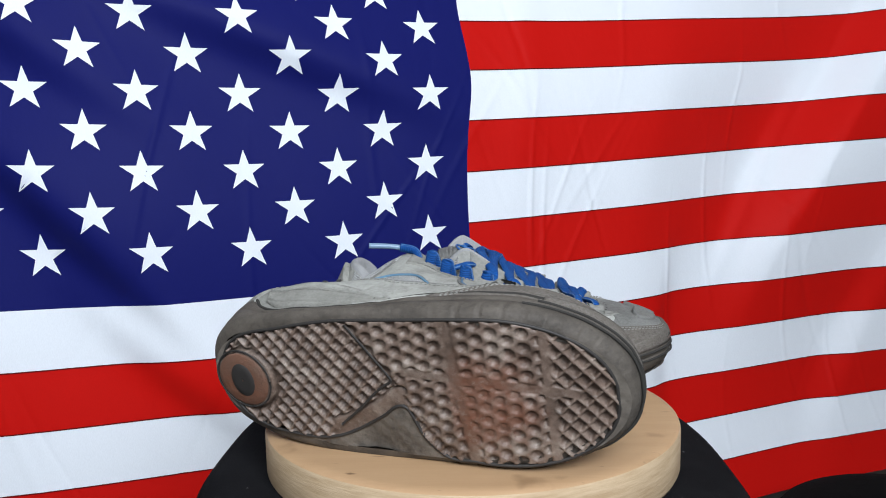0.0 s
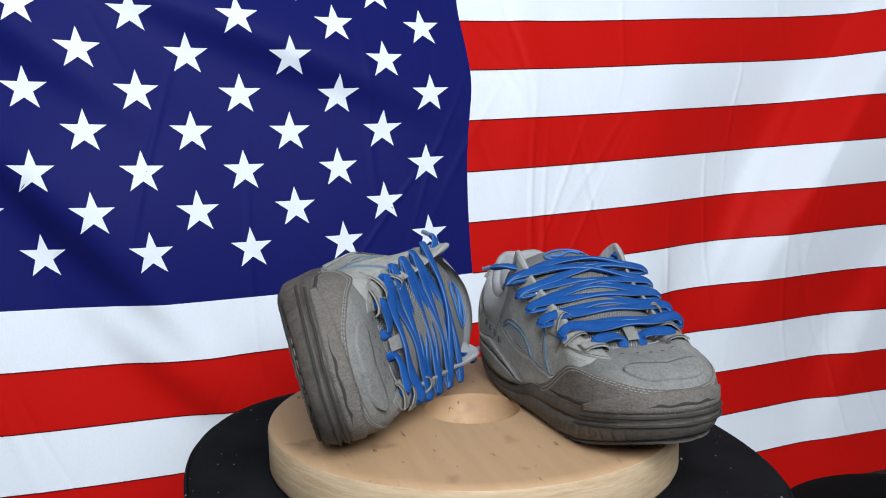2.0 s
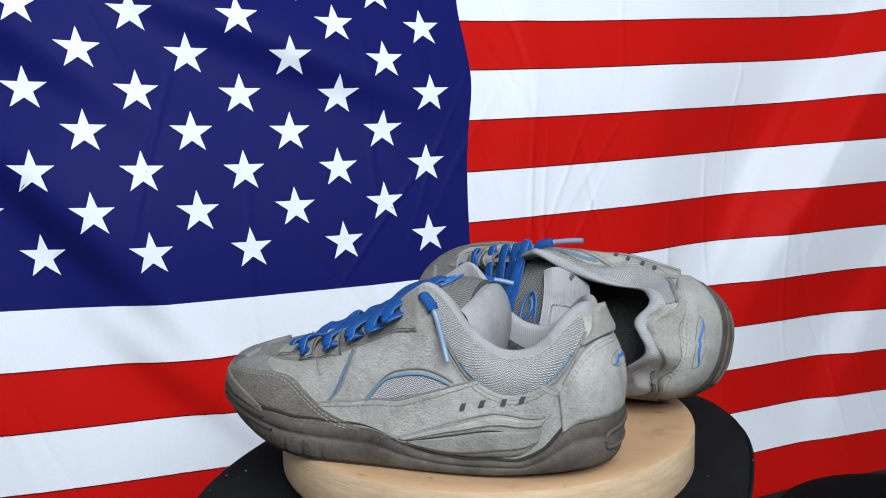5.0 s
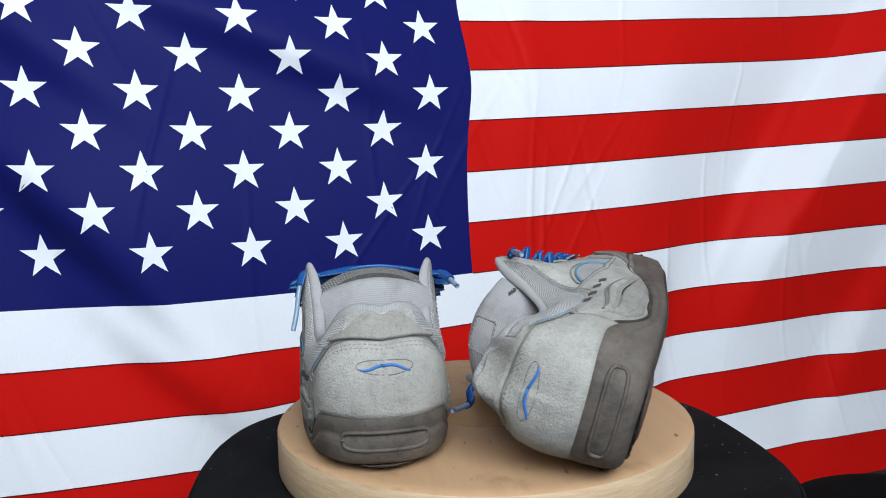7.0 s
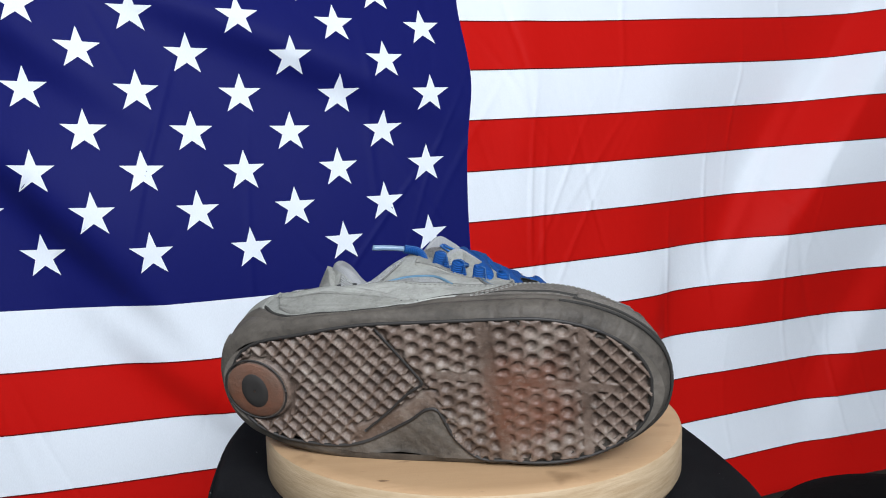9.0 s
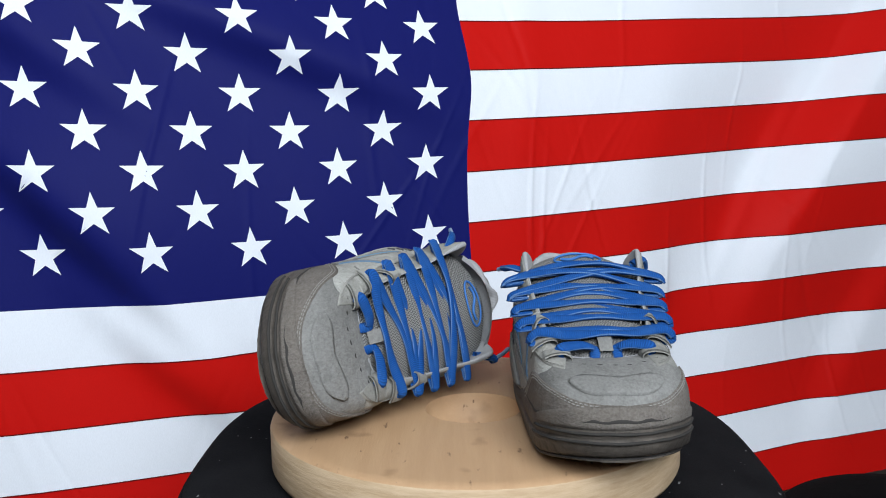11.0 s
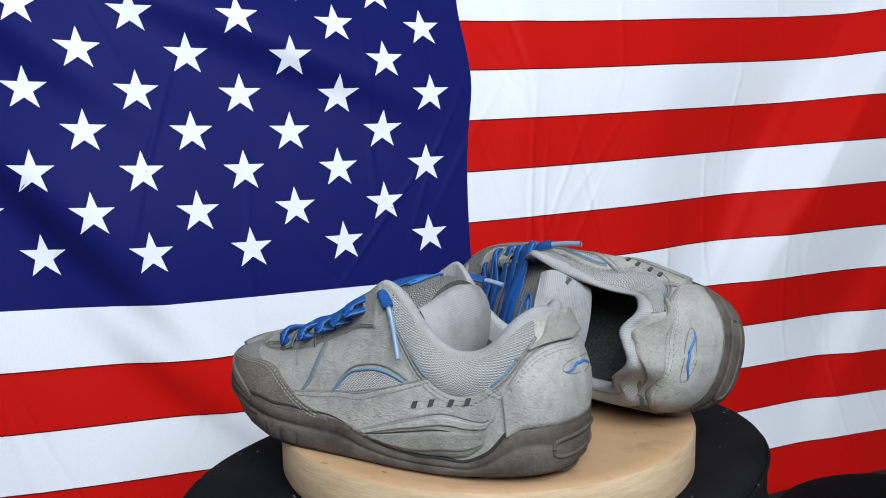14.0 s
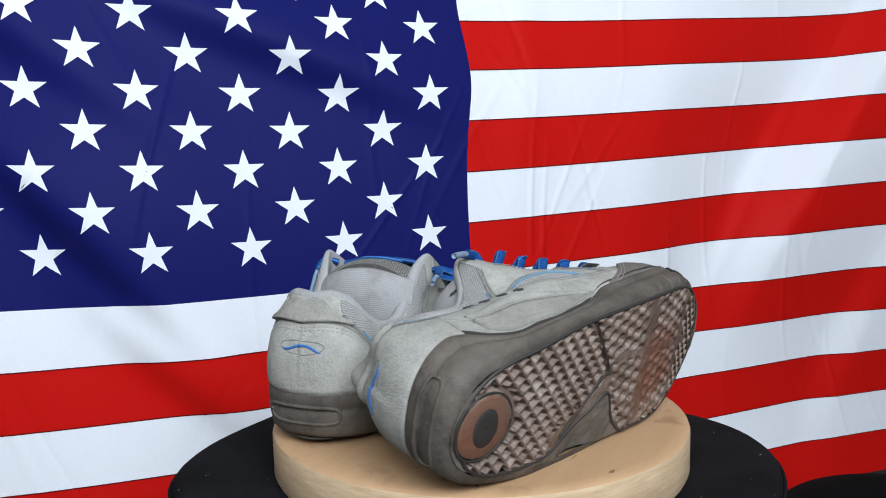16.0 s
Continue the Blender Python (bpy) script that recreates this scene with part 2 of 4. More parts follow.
def spline(rows, t):
    """Monotone-ish cubic through rows whose first column is the parameter."""
    R = np.asarray(rows, float)
    k, v = R[:, 0], R[:, 1:]
    if np.ndim(t) == 0:
        return spline(rows, np.array([t]))[0]
    t = np.clip(np.asarray(t, float), k[0], k[-1])
    d = np.diff(v, axis=0) / np.diff(k)[:, None]
    m = np.zeros_like(v)
    m[0], m[-1] = d[0], d[-1]
    w1, w2 = np.diff(k)[1:, None], np.diff(k)[:-1, None]
    m[1:-1] = (d[:-1] * w1 + d[1:] * w2) / (w1 + w2)
    i = np.clip(np.searchsorted(k, t, side="right") - 1, 0, len(k) - 2)
    h = (k[i + 1] - k[i])[..., None]
    s = ((t - k[i])[..., None]) / h
    return v[i] * (2 * s**3 - 3 * s**2 + 1) + m[i] * h * (s**3 - 2 * s**2 + s) + v[i + 1] * (3 * s**2 - 2 * s**3) + m[i + 1] * h * (s**3 - s**2)


def tube(path, rx, ry=None, nrm=None, ring=8, flip=False, ends=True):
    """A tube along path with an oval section; returns verts, faces, uvs."""
    P = np.asarray(path, float)
    n = len(P)
    T = np.gradient(P, axis=0)
    T /= np.linalg.norm(T, axis=1)[:, None] + 1e-12
    ry = rx if ry is None else ry
    up = np.asarray(nrm if nrm is not None else np.tile((0.0, 0.0, 1.0), (n, 1)), float)
    if up.ndim == 1:
        up = np.tile(up, (n, 1))
    S = np.cross(T, up)
    S /= np.linalg.norm(S, axis=1)[:, None] + 1e-9
    U = np.cross(S, T)
    a = np.linspace(0, 2 * np.pi, ring, endpoint=False)
    rx = np.broadcast_to(rx, n)
    ry = np.broadcast_to(ry, n)
    V = P[:, None] + S[:, None] * (np.cos(a)[None, :, None] * rx[:, None, None]) + U[:, None] * (np.sin(a)[None, :, None] * ry[:, None, None])
    L = np.concatenate([[0], np.cumsum(np.linalg.norm(np.diff(P, axis=0), axis=1))])
    uv = np.stack([np.broadcast_to(L[:, None], (n, ring)), np.broadcast_to((a / (2 * np.pi))[None], (n, ring))], -1).reshape(-1, 2)
    F = [tuple(f) for f in grid_faces(n, ring, closed_m=True, flip=not flip)]
    if ends:
        F.append(tuple(range(ring)) if not flip else tuple(range(ring))[::-1])
        last = tuple((n - 1) * ring + j for j in range(ring))
        F.append(last[::-1] if not flip else last)
    return V.reshape(-1, 3), F, uv


def join(pieces):
    V, F, U, o = [], [], [], 0
    for v, f, u in pieces:
        V.append(v)
        U.append(u)
        F += [tuple(k + o for k in q) for q in f]
        o += len(v)
    return np.concatenate(V), F, np.concatenate(U)


# ---- the shoe: outline, upper surface and pieces ----
SHOE = 0.302
COLLAR = [(0.0, 0.0190, 0.0, 0.1060), (0.03, 0.0205, 0.010, 0.1075), (0.055, 0.0240, 0.0190, 0.1070), (0.08, 0.0315, 0.0290, 0.1010), (0.105, 0.0430, 0.0370, 0.0875),
          (0.13, 0.0570, 0.0415, 0.0800), (0.16, 0.0780, 0.0440, 0.0815), (0.185, 0.0960, 0.0445, 0.0960), (0.205, 0.1090, 0.0460, 0.1150), (0.225, 0.121, 0.0485, 0.1245),
          (0.245, 0.133, 0.0475, 0.119), (0.28, 0.155, 0.043, 0.104), (0.33, 0.187, 0.040, 0.088), (0.38, 0.214, 0.035, 0.073), (0.43, 0.226, 0.024, 0.067), (0.5, 0.229, 0.0, 0.066)]
WIDTH = [(0.0, 0.047), (0.04, 0.0485), (0.08, 0.0525), (0.12, 0.0545), (0.16, 0.0555), (0.20, 0.0565), (0.24, 0.056), (0.302, 0.0545)]
SOLE_TOP = [(0.0, 0.0400), (0.018, 0.0405), (0.024, 0.0395), (0.031, 0.0345), (0.044, 0.0210), (0.056, 0.0135), (0.075, 0.0125), (0.12, 0.0140), (0.142, 0.020), (0.158, 0.027), (0.18, 0.029), (0.25, 0.031), (0.302, 0.035)]


def half_width(x):
    x = np.asarray(x, float)
    w = spline(WIDTH, x)[..., 0]
    h = np.clip(1 - x / 0.05, 0, 1)
    t = np.clip(1 - (SHOE - x) / 0.085, 0, 1)
    return w * (1 - h**2.4) ** (1 / 2.4) * (1 - t**2.25) ** (1 / 2.25)


def bend(x):
    """The last's centre line swings towards the big toe."""
    return -0.009 * smoothstep(0.21, 0.31, x)


def base_x(a):
    return SHOE / 2 * (1 - np.cos(2 * np.pi * a))


def side_of(a):
    return np.where(np.asarray(a) < 0.5, 1.0, -1.0)


def toe_lift(x):
    return 0.019 * smoothstep(0.19, 0.315, x) ** 1.3 + 0.006 * smoothstep(0.09, 0.0, x)


def sole_edge(a):
    x = base_x(a)
    return np.stack([x, half_width(x) * side_of(a) + bend(x), spline(SOLE_TOP, x)[..., 0] + 0.5 * toe_lift(x)], -1)


def upper(a, v):
    """The upper: from the sole's edge (v = 0) to the collar and throat (v = 1)."""
    a, v = np.broadcast_arrays(np.mod(np.asarray(a, float), 1.0), np.asarray(v, float))
    s = side_of(a)
    b = sole_edge(a)
    b[..., 0] = SHOE / 2 + (b[..., 0] - SHOE / 2) * 0.982
    b[..., 1] = bend(b[..., 0]) + (b[..., 1] - bend(b[..., 0])) * 0.965
    b[..., 2] -= 0.004
    k = np.where(a < 0.5, a, 1 - a)
    c = spline(COLLAR, k)
    throat = smoothstep(0.2, 0.3, k)
    c = np.stack([c[..., 0], c[..., 1] * s - 0.005 * throat, c[..., 2]], -1)
    toe = smoothstep(0.22, 0.295, base_x(a))
    heel = smoothstep(0.05, 0.0, base_x(a))
    out = np.stack([(b[..., 0] - c[..., 0]) * (toe + heel), b[..., 1] - c[..., 1], np.zeros_like(s)], -1)
    out /= np.linalg.norm(out, axis=-1)[..., None] + 1e-9
    rise = c[..., 2] - b[..., 2]
    c1 = b + out * (0.002 + 0.003 * heel)[..., None]
    c1[..., 2] += rise * (0.45 + 0.22 * toe)
    c2 = c + out * (0.007 + 0.036 * toe + 0.001 * heel)[..., None]
    c2[..., 2] -= rise * (0.30 * (1 - toe) - 0.0 * toe)
    v = v[..., None]
    p = b * (1 - v) ** 3 + 3 * c1 * v * (1 - v) ** 2 + 3 * c2 * v**2 * (1 - v) + c * v**3
    # soft dents of a worn shoe
    d = 0.0011 * np.sin(55 * p[..., 0] + 2 * s) * np.sin(70 * p[..., 2]) * np.sin(np.pi * v[..., 0])
    return p + out * d[..., None]


def upper_normal(a, v):
    e = 1e-3
    da = upper(a + e, v) - upper(a - e, v)
    dv = upper(a, np.clip(v + e, 0, 1)) - upper(a, np.clip(v - e, 0, 1))
    n = np.cross(dv, da)
    n /= np.linalg.norm(n, axis=-1)[..., None] + 1e-12
    return n


GA, GV = np.meshgrid(np.linspace(0, 1, 361), np.linspace(0, 1, 61), indexing="ij")
GP = upper(GA, GV)


def find(x, h, side):
    """The (a, v) of the upper's point at that x and height, on one side."""
    d = (GP[..., 0] - x) ** 2 + (GP[..., 2] - h) ** 2 + np.where((side_of(GA) == side) & (GA > 0) & (GA < 1), 0, 1)
    i = np.unravel_index(d.argmin(), d.shape)
    return GA[i], GV[i]


def curve_av(pts, side, n):
    """A smooth curve through (x, height) points on one side, as n (a, v)."""
    av = np.array([find(x, h, side) for x, h in pts])
    t = np.linspace(0, 1, len(av))
    return spline(np.column_stack([t, av]), np.linspace(0, 1, n))


def sagged(V):
    """The fallen shoe's collar has sunk in, and its side panel bulges."""
    V = np.array(V, float)
    d = np.exp(-(((V[:, 0] - 0.078) / 0.05) ** 2)) * np.exp(-(((V[:, 2] - 0.078) / 0.028) ** 2)) * smoothstep(0.028, 0.044, V[:, 1])
    V[:, 1] -= 0.010 * d
    side = np.exp(-(((V[:, 0] - 0.085) / 0.055) ** 2)) * np.exp(-(((V[:, 2] - 0.045) / 0.018) ** 2)) * smoothstep(0.028, 0.044, V[:, 1])
    V[:, 1] += 0.006 * side
    rim = smoothstep(0.074, 0.104, V[:, 2]) * np.exp(-(((V[:, 0] - 0.024) / 0.026) ** 2))
    V[:, 0] += rim * (0.006 + 0.008 * np.sin(V[:, 1] * 150 + 0.6))
    V[:, 2] -= rim * (0.004 + 0.004 * np.sin(V[:, 1] * 105 - 1.0))
    return V


class Shoe:
    """Builds one shoe; m is +1 for a left shoe and -1 for its mirror image."""

    def __init__(self, m, label):
        self.m = m
        self.long, self.wide = (1.006, 0.98) if m > 0 else (1.03, 1.03)    # the fallen shoe has splayed a little
        self.root = tagged(new("shoe"), label, "shoe", "pair of shoes")

    def mesh(self, name, V, F, mat, uv=None, parent=None, label="", smooth=True):
        V = np.array(V, float) * np.array([self.long, self.wide, 1])
        F = [tuple(f) for f in F]
        if self.m < 0:
            V = sagged(V) * np.array([1, -1, 1])
            F = [f[::-1] for f in F]
        return link_part(name, mesh_of(name, V, F, mat, uv, smooth), parent or self.root, label)

    def sheet(self, name, A, Vv, off, mat, parent=None, label="", edge=0.0008, puff=0.0):
        """A panel of the upper over the (a, v) grid, standing off proud, with a turned-down rim."""
        n, m = A.shape
        P = upper(A, Vv)
        N = upper_normal(A, Vv)
        s, t = np.linspace(0, 1, n)[:, None], np.linspace(0, 1, m)[None]
        P = P + N * (off + puff * (np.sin(np.pi * s) * np.sin(np.pi * t)))[..., None]
        uv = grid_uv(P)
        V = P.reshape(-1, 3)
        F = list(map(tuple, grid_faces(n, m)))
        loop = [(i, 0) for i in range(n)] + [(n - 1, j) for j in range(1, m)] + [(i, m - 1) for i in range(n - 2, -1, -1)] + [(0, j) for j in range(m - 2, 0, -1)]
        k = np.array([i * m + j for i, j in loop])
        low = V[k] - N.reshape(-1, 3)[k] * (off + edge)
        o = len(V)
        V = np.concatenate([V, low])
        uv = np.concatenate([uv, uv[k]])
        q = len(k)
        F += [(k[i], o + i, o + (i + 1) % q, k[(i + 1) % q]) for i in range(q)]
        if self.sign(P) < 0:
            F = [f[::-1] for f in F]
        return self.mesh(name, V, F, mat, uv, parent, label)

    def sign(self, P):
        i, j = P.shape[0] // 2, P.shape[1] // 2
        n = np.cross(P[i + 1, j] - P[i, j], P[i, min(j + 1, P.shape[1] - 1)] - P[i, j - 1])
        c = np.array([SHOE / 2, 0, 0.03])
        return 1 if n @ (P[i, j] - c) > 0 else -1

    def panel(self, name, side, low, high, off, mat, parent=None, label="", n=48, m=12, puff=0.0):
        L, H = curve_av(low, side, n), curve_av(high, side, n)
        t = np.linspace(0, 1, m)[None, :, None]
        AV = L[:, None] * (1 - t) + H[:, None] * t
        return self.sheet(name, AV[..., 0], AV[..., 1], off, mat, parent, label, puff=puff)

    def around(self, name, a0, a1, low, high, off, mat, parent=None, label="", n=96, m=14, puff=0.0):
        """A panel round the toe or heel; low and high are rows of (0..1 along it, v)."""
        t = np.linspace(0, 1, n)
        A = np.broadcast_to((a0 + (a1 - a0) * t)[:, None], (n, m))
        lo, hi = spline(low, t)[:, 0], spline(high, t)[:, 0]
        Vv = lo[:, None] + (hi - lo)[:, None] * np.linspace(0, 1, m)[None]
        return self.sheet(name, A, Vv, off, mat, parent, label, puff=puff)

    def line(self, av, off, r, mat, name="seam", parent=None, label="", ring=6):
        P = upper(av[:, 0], av[:, 1]) + upper_normal(av[:, 0], av[:, 1]) * off
        V, F, uv = tube(P, r, ring=ring)
        return self.mesh(name, V, F, mat, uv, parent, label)

    def stitches(self, curves, off=0.0016, mat=None, parent=None):
        pieces = []
        for av in curves:
            P = upper(av[:, 0], av[:, 1])
            N = upper_normal(av[:, 0], av[:, 1])
            L = np.concatenate([[0], np.cumsum(np.linalg.norm(np.diff(P, axis=0), axis=1))])
            for s in np.arange(0.001, L[-1] - 0.002, 0.0034):
                q = np.stack([np.interp([s, s + 0.0022], L, P[:, k] + N[:, k] * off) for k in range(3)], 1)
                pieces.append(tube(q, 0.00045, ring=4))
        V, F, uv = join(pieces)
        ob = self.mesh("stitching", V, F, mat or M_STITCH, uv, parent)
        return tagged(ob, kind="stuff")


def build_sole(shoe):
    """Cup sole: sidewall with grooves, and the treaded underside."""
    n = 480
    a = np.linspace(0, 1, n, endpoint=False)
    top = sole_edge(a)
    x = top[:, 0]
    low = toe_lift(x)
    # profile of the wall from the underside's edge to the lip
    rows = [(0.0, -0.007), (0.04, -0.0025), (0.14, 0.0006), (0.40, 0.0012), (0.55, 0.0010), (0.60, -0.0004), (0.65, 0.0010), (0.86, 0.0), (0.95, -0.0012), (1.0, -0.004)]
    c = np.array([SHOE / 2, 0.0])
    nrm = (np.roll(top[:, :2], -1, 0) - np.roll(top[:, :2], 1, 0))
    nrm = np.stack([nrm[:, 1], -nrm[:, 0]], 1)
    nrm *= np.where((nrm * (top[:, :2] - c)).sum(1) < 0, -1, 1)[:, None]
    nrm /= np.linalg.norm(nrm, axis=1)[:, None] + 1e-9
    fore = smoothstep(0.17, 0.20, x) * (1 - 0.8 * smoothstep(0.272, 0.292, x))
    P = np.zeros((n, len(rows), 3))
    for j, (t, o) in enumerate(rows):
        notch = np.where((np.arange(n) % 8 < 1) & (t < 0.35), -0.0026, 0.0) * fore
        groove = -0.0012 * (t in (0.60,)) * fore
        flare = -0.004 * (1 - t) * smoothstep(0.12, 0.03, x) - 0.007 * (1 - t) ** 2.5 * smoothstep(0.22, 0.30, x)
        P[:, j, :2] = top[:, :2] + nrm * (o + notch + groove + flare)[:, None]
        P[:, j, 2] = low + (top[:, 2] - low) * t
    inner = top.copy()
    inner[:, :2] += nrm * -0.012
    inner[:, 2] -= 0.006
    P = np.concatenate([P, inner[:, None]], 1)
    V = P.reshape(-1, 3)
    F = list(map(tuple, grid_faces(n, P.shape[1], closed_n=True, flip=True)))
    wall = shoe.mesh("sole", V, F, M_RUBBER, grid_uv(P), label="scuffed grey rubber cup sole")
    # toe bumper ledges
    for h0, h1, lo, hi, off in ((0.50, 0.56, 0.345, 0.655, 0.0017), (0.72, 0.78, 0.355, 0.645, 0.0014)):
        t = np.linspace(lo, hi, 90)
        e = sole_edge(t)
        l = toe_lift(e[:, 0])
        path = e.copy()
        path[:, 2] = l + (e[:, 2] - l) * (h0 + 0.02) + 0.00018 * np.sin(t * 75 + h0 * 9) + 0.0001 * np.sin(t * 210)
        k = np.round(t * n).astype(int) % n
        path[:, :2] += nrm[k] * off * 0.55
        v, f, u = tube(path, 0.0011 + 0.00015 * np.sin(t * 130), 0.0010)
        shoe.mesh("groove", v, f, M_LINE, u, wall)
    # heel bumper plate: a raised, rounded oblong
    t = np.linspace(0, 2 * np.pi, 97)
    sgn = lambda q, e: np.sign(q) * np.abs(q) ** e
    aa = np.mod(0.050 * sgn(np.cos(t), 0.4), 1.0)
    hh = 0.50 + 0.17 * sgn(np.sin(t), 0.55)
    e = sole_edge(aa)
    k = np.round(aa * n).astype(int) % n
    path = e.copy()
    path[:, 2] = toe_lift(e[:, 0]) + (e[:, 2] - toe_lift(e[:, 0])) * hh
    path[:, :2] += nrm[k] * (0.0010 - 0.004 * (1 - hh) * smoothstep(0.12, 0.03, e[:, 0]))[:, None]
    v, f, u = tube(path, 0.0014, nrm=np.column_stack([nrm[k], np.full(len(k), 0.01)]))
    shoe.mesh("heel_bar", v, f, M_RUBBER, u, wall)
    # dark joint where the upper meets the sole
    t = np.linspace(0, 1, 361)
    e = sole_edge(np.mod(t, 1.0))
    k = np.round(t * n).astype(int) % n
    path = e.copy()
    path[:, :2] += nrm[k] * -0.0016
    path[:, 2] += 0.0005 + 0.0004 * np.sin(t * 190)
    v, f, u = tube(path, 0.0011 + 0.0009 * smoothstep(0.14, 0.22, e[:, 0]))
    shoe.mesh("sole_joint", v, f, M_LINE, u, wall)
    # underside: rubber margin, then a treaded insert
    xs = np.linspace(0, 1, 320)
    X = SHOE / 2 * (1 - np.cos(np.pi * xs))
    ys = np.linspace(-1, 1, 150)
    XX = np.broadcast_to(X[:, None], (320, 150))
    slim = 1 - 0.13 * smoothstep(0.12, 0.03, XX)
    hw = np.maximum(half_width(XX) * slim - 0.0055, 0.0)
    YY = ys[None] * hw
    # medial arch cut: the tread insert leaves a bare rubber waist on the inner side
    ARCH = [(0.0, 0.0), (0.055, 0.0), (0.090, 0.006), (0.115, 0.016), (0.135, 0.028), (0.150, 0.038), (0.155, 0.037), (0.162, 0.020), (0.174, 0.005), (0.20, 0.0), (0.302, 0.0)]

    def edge_of(x):
        h = half_width(np.clip(SHOE / 2 + (x - SHOE / 2) * 1.056, 0, SHOE)) * 0.91 * (1 - 0.13 * smoothstep(0.12, 0.03, x))
        return -np.maximum(h - spline(ARCH, x)[..., 0], -0.02), h

    y_in, y_out = edge_of(XX)
    d_in, d_out = YY - y_in, y_out - YY
    d = np.minimum(d_in, d_out)
    inside = smoothstep(0.0, 0.0012, d)
    u1 = (XX * 0.75 + YY * 0.66) / 0.0084
    u2 = (XX * 0.75 - YY * 0.66) / 0.0084
    r1, r2 = np.abs(u1 - np.round(u1)), np.abs(u2 - np.round(u2))
    lattice = np.maximum(smoothstep(0.22, 0.08, r1), smoothstep(0.20, 0.08, r2) * 0.85)
    gx, gy = XX / 0.0096, YY / 0.0096 + 0.5 * (np.round(XX / 0.0096) % 2)
    dots = smoothstep(0.40, 0.31, np.hypot(gx - np.round(gx), gy - np.round(gy)))
    heelzone = smoothstep(0.153, 0.151, XX + 0.667 * YY)
    toezone = smoothstep(0.254, 0.256, XX)
    flat = smoothstep(1.4, 0.6, ((XX - 0.214) / 0.02) ** 2 + ((YY + 0.008) / 0.028) ** 2)
    tread = lattice * np.maximum(heelzone, toezone) + (1 - np.maximum(heelzone, toezone)) * (1 - 0.8 * dots)
    tread = tread * (1 - 0.6 * flat) + 0.5 * flat
    # smooth ribs that cross on the forefoot
    fore = smoothstep(0.150, 0.156, XX) * smoothstep(0.278, 0.27, XX)
    ribs = np.maximum(smoothstep(0.0045, 0.003, np.abs(YY - 0.009 + 0.10 * (XX - 0.2))), np.maximum(smoothstep(0.0042, 0.0028, np.abs(XX - 0.252)), smoothstep(0.0058, 0.0042, np.abs(XX + 0.10 * YY - 0.194)))) * fore
    tread = tread * (1 - ribs) + 0.8 * ribs
    line = smoothstep(0.0022, 0.0006, np.abs(XX + 0.667 * YY - 0.152) / 1.2) * (YY > 0.004)
    shank = smoothstep(0.016, 0.013, d_in) * smoothstep(0.088, 0.10, XX) * smoothstep(0.158, 0.152, XX)
    shank_edge = smoothstep(0.0016, 0.0005, np.abs(d_in - 0.0145)) * smoothstep(0.088, 0.10, XX) * smoothstep(0.158, 0.152, XX)
    disc = np.hypot(XX - 0.030, YY * 1.0)
    tread = np.where(disc < 0.0235, 0.9, tread)
    tread = tread * (1 - smoothstep(0.0022, 0.0008, np.abs(disc - 0.0235)))
    tread = tread * (1 - shank) + 0.55 * shank
    tread = tread * (1 - line) * (1 - shank_edge)
    Z = toe_lift(XX) - 0.0005 - 0.0015 * inside + inside * (0.0046 * (1 - tread)) + 0.0 * d
    arch = 0.005 * smoothstep(0.03, 0.0, np.abs(XX - 0.125)) * smoothstep(0.0, -0.05, YY)
    Z = Z + arch + 0.0003 * np.sin(XX * 500) * np.sin(YY * 430)
    P = np.stack([XX, YY + bend(XX), Z], -1)
    P[..., 0] = SHOE / 2 + (P[..., 0] - SHOE / 2) * 0.975 + 0.002 * smoothstep(0.1, 0.0, XX)
    F = grid_faces(320, 150)
    mid = d.reshape(-1)[F].mean(1) > 0.0
    V, uv = P.reshape(-1, 3), P.reshape(-1, 3)[:, :2]

    def pick(mask):
        f = F[mask]
        used, inv = np.unique(f, return_inverse=True)
        return V[used], inv.reshape(f.shape)[:, ::-1], uv[used]

    v, f, u = pick(mid)
    tr = shoe.mesh("tread", v, f, M_TREAD, u, label="worn brown gum rubber tread insert")
    rest = np.flatnonzero(~mid)
    lab = np.arange(len(V))
    while True:
        low_lab = lab[F[rest]].min(1)
        nxt = lab.copy()
        np.minimum.at(nxt, F[rest].ravel(), np.repeat(low_lab, 4))
        nxt = nxt[nxt]
        if (nxt == lab).all():
            break
        lab = nxt
    owner = lab[F[:, 0]]
    for one in np.unique(owner[rest]):
        v, f, u = pick(~mid & (owner == one))
        if len(f) > 3:
            shoe.mesh("sole_margin", v, f, M_MARGIN, u, wall)
    q = 0.0085 + (0.2935 - 0.0085) * (1 - np.cos(np.linspace(0, np.pi, 150))) / 2
    yi, yo = edge_of(q)
    ring = np.concatenate([np.column_stack([q, yo]), np.column_stack([q, yi])[::-1]])
    ring = np.column_stack([SHOE / 2 + (ring[:, 0] - SHOE / 2) * 0.975 + 0.002 * smoothstep(0.1, 0.0, ring[:, 0]), ring[:, 1] + bend(ring[:, 0]), toe_lift(ring[:, 0]) + 0.005 * smoothstep(0.03, 0.0, np.abs(ring[:, 0] - 0.125)) * smoothstep(0.0, -0.05, ring[:, 1]) - 0.0004])
    v, f, u = tube(ring, 0.0012)
    shoe.mesh("tread_groove", v, f, M_BLACK, u, tr)
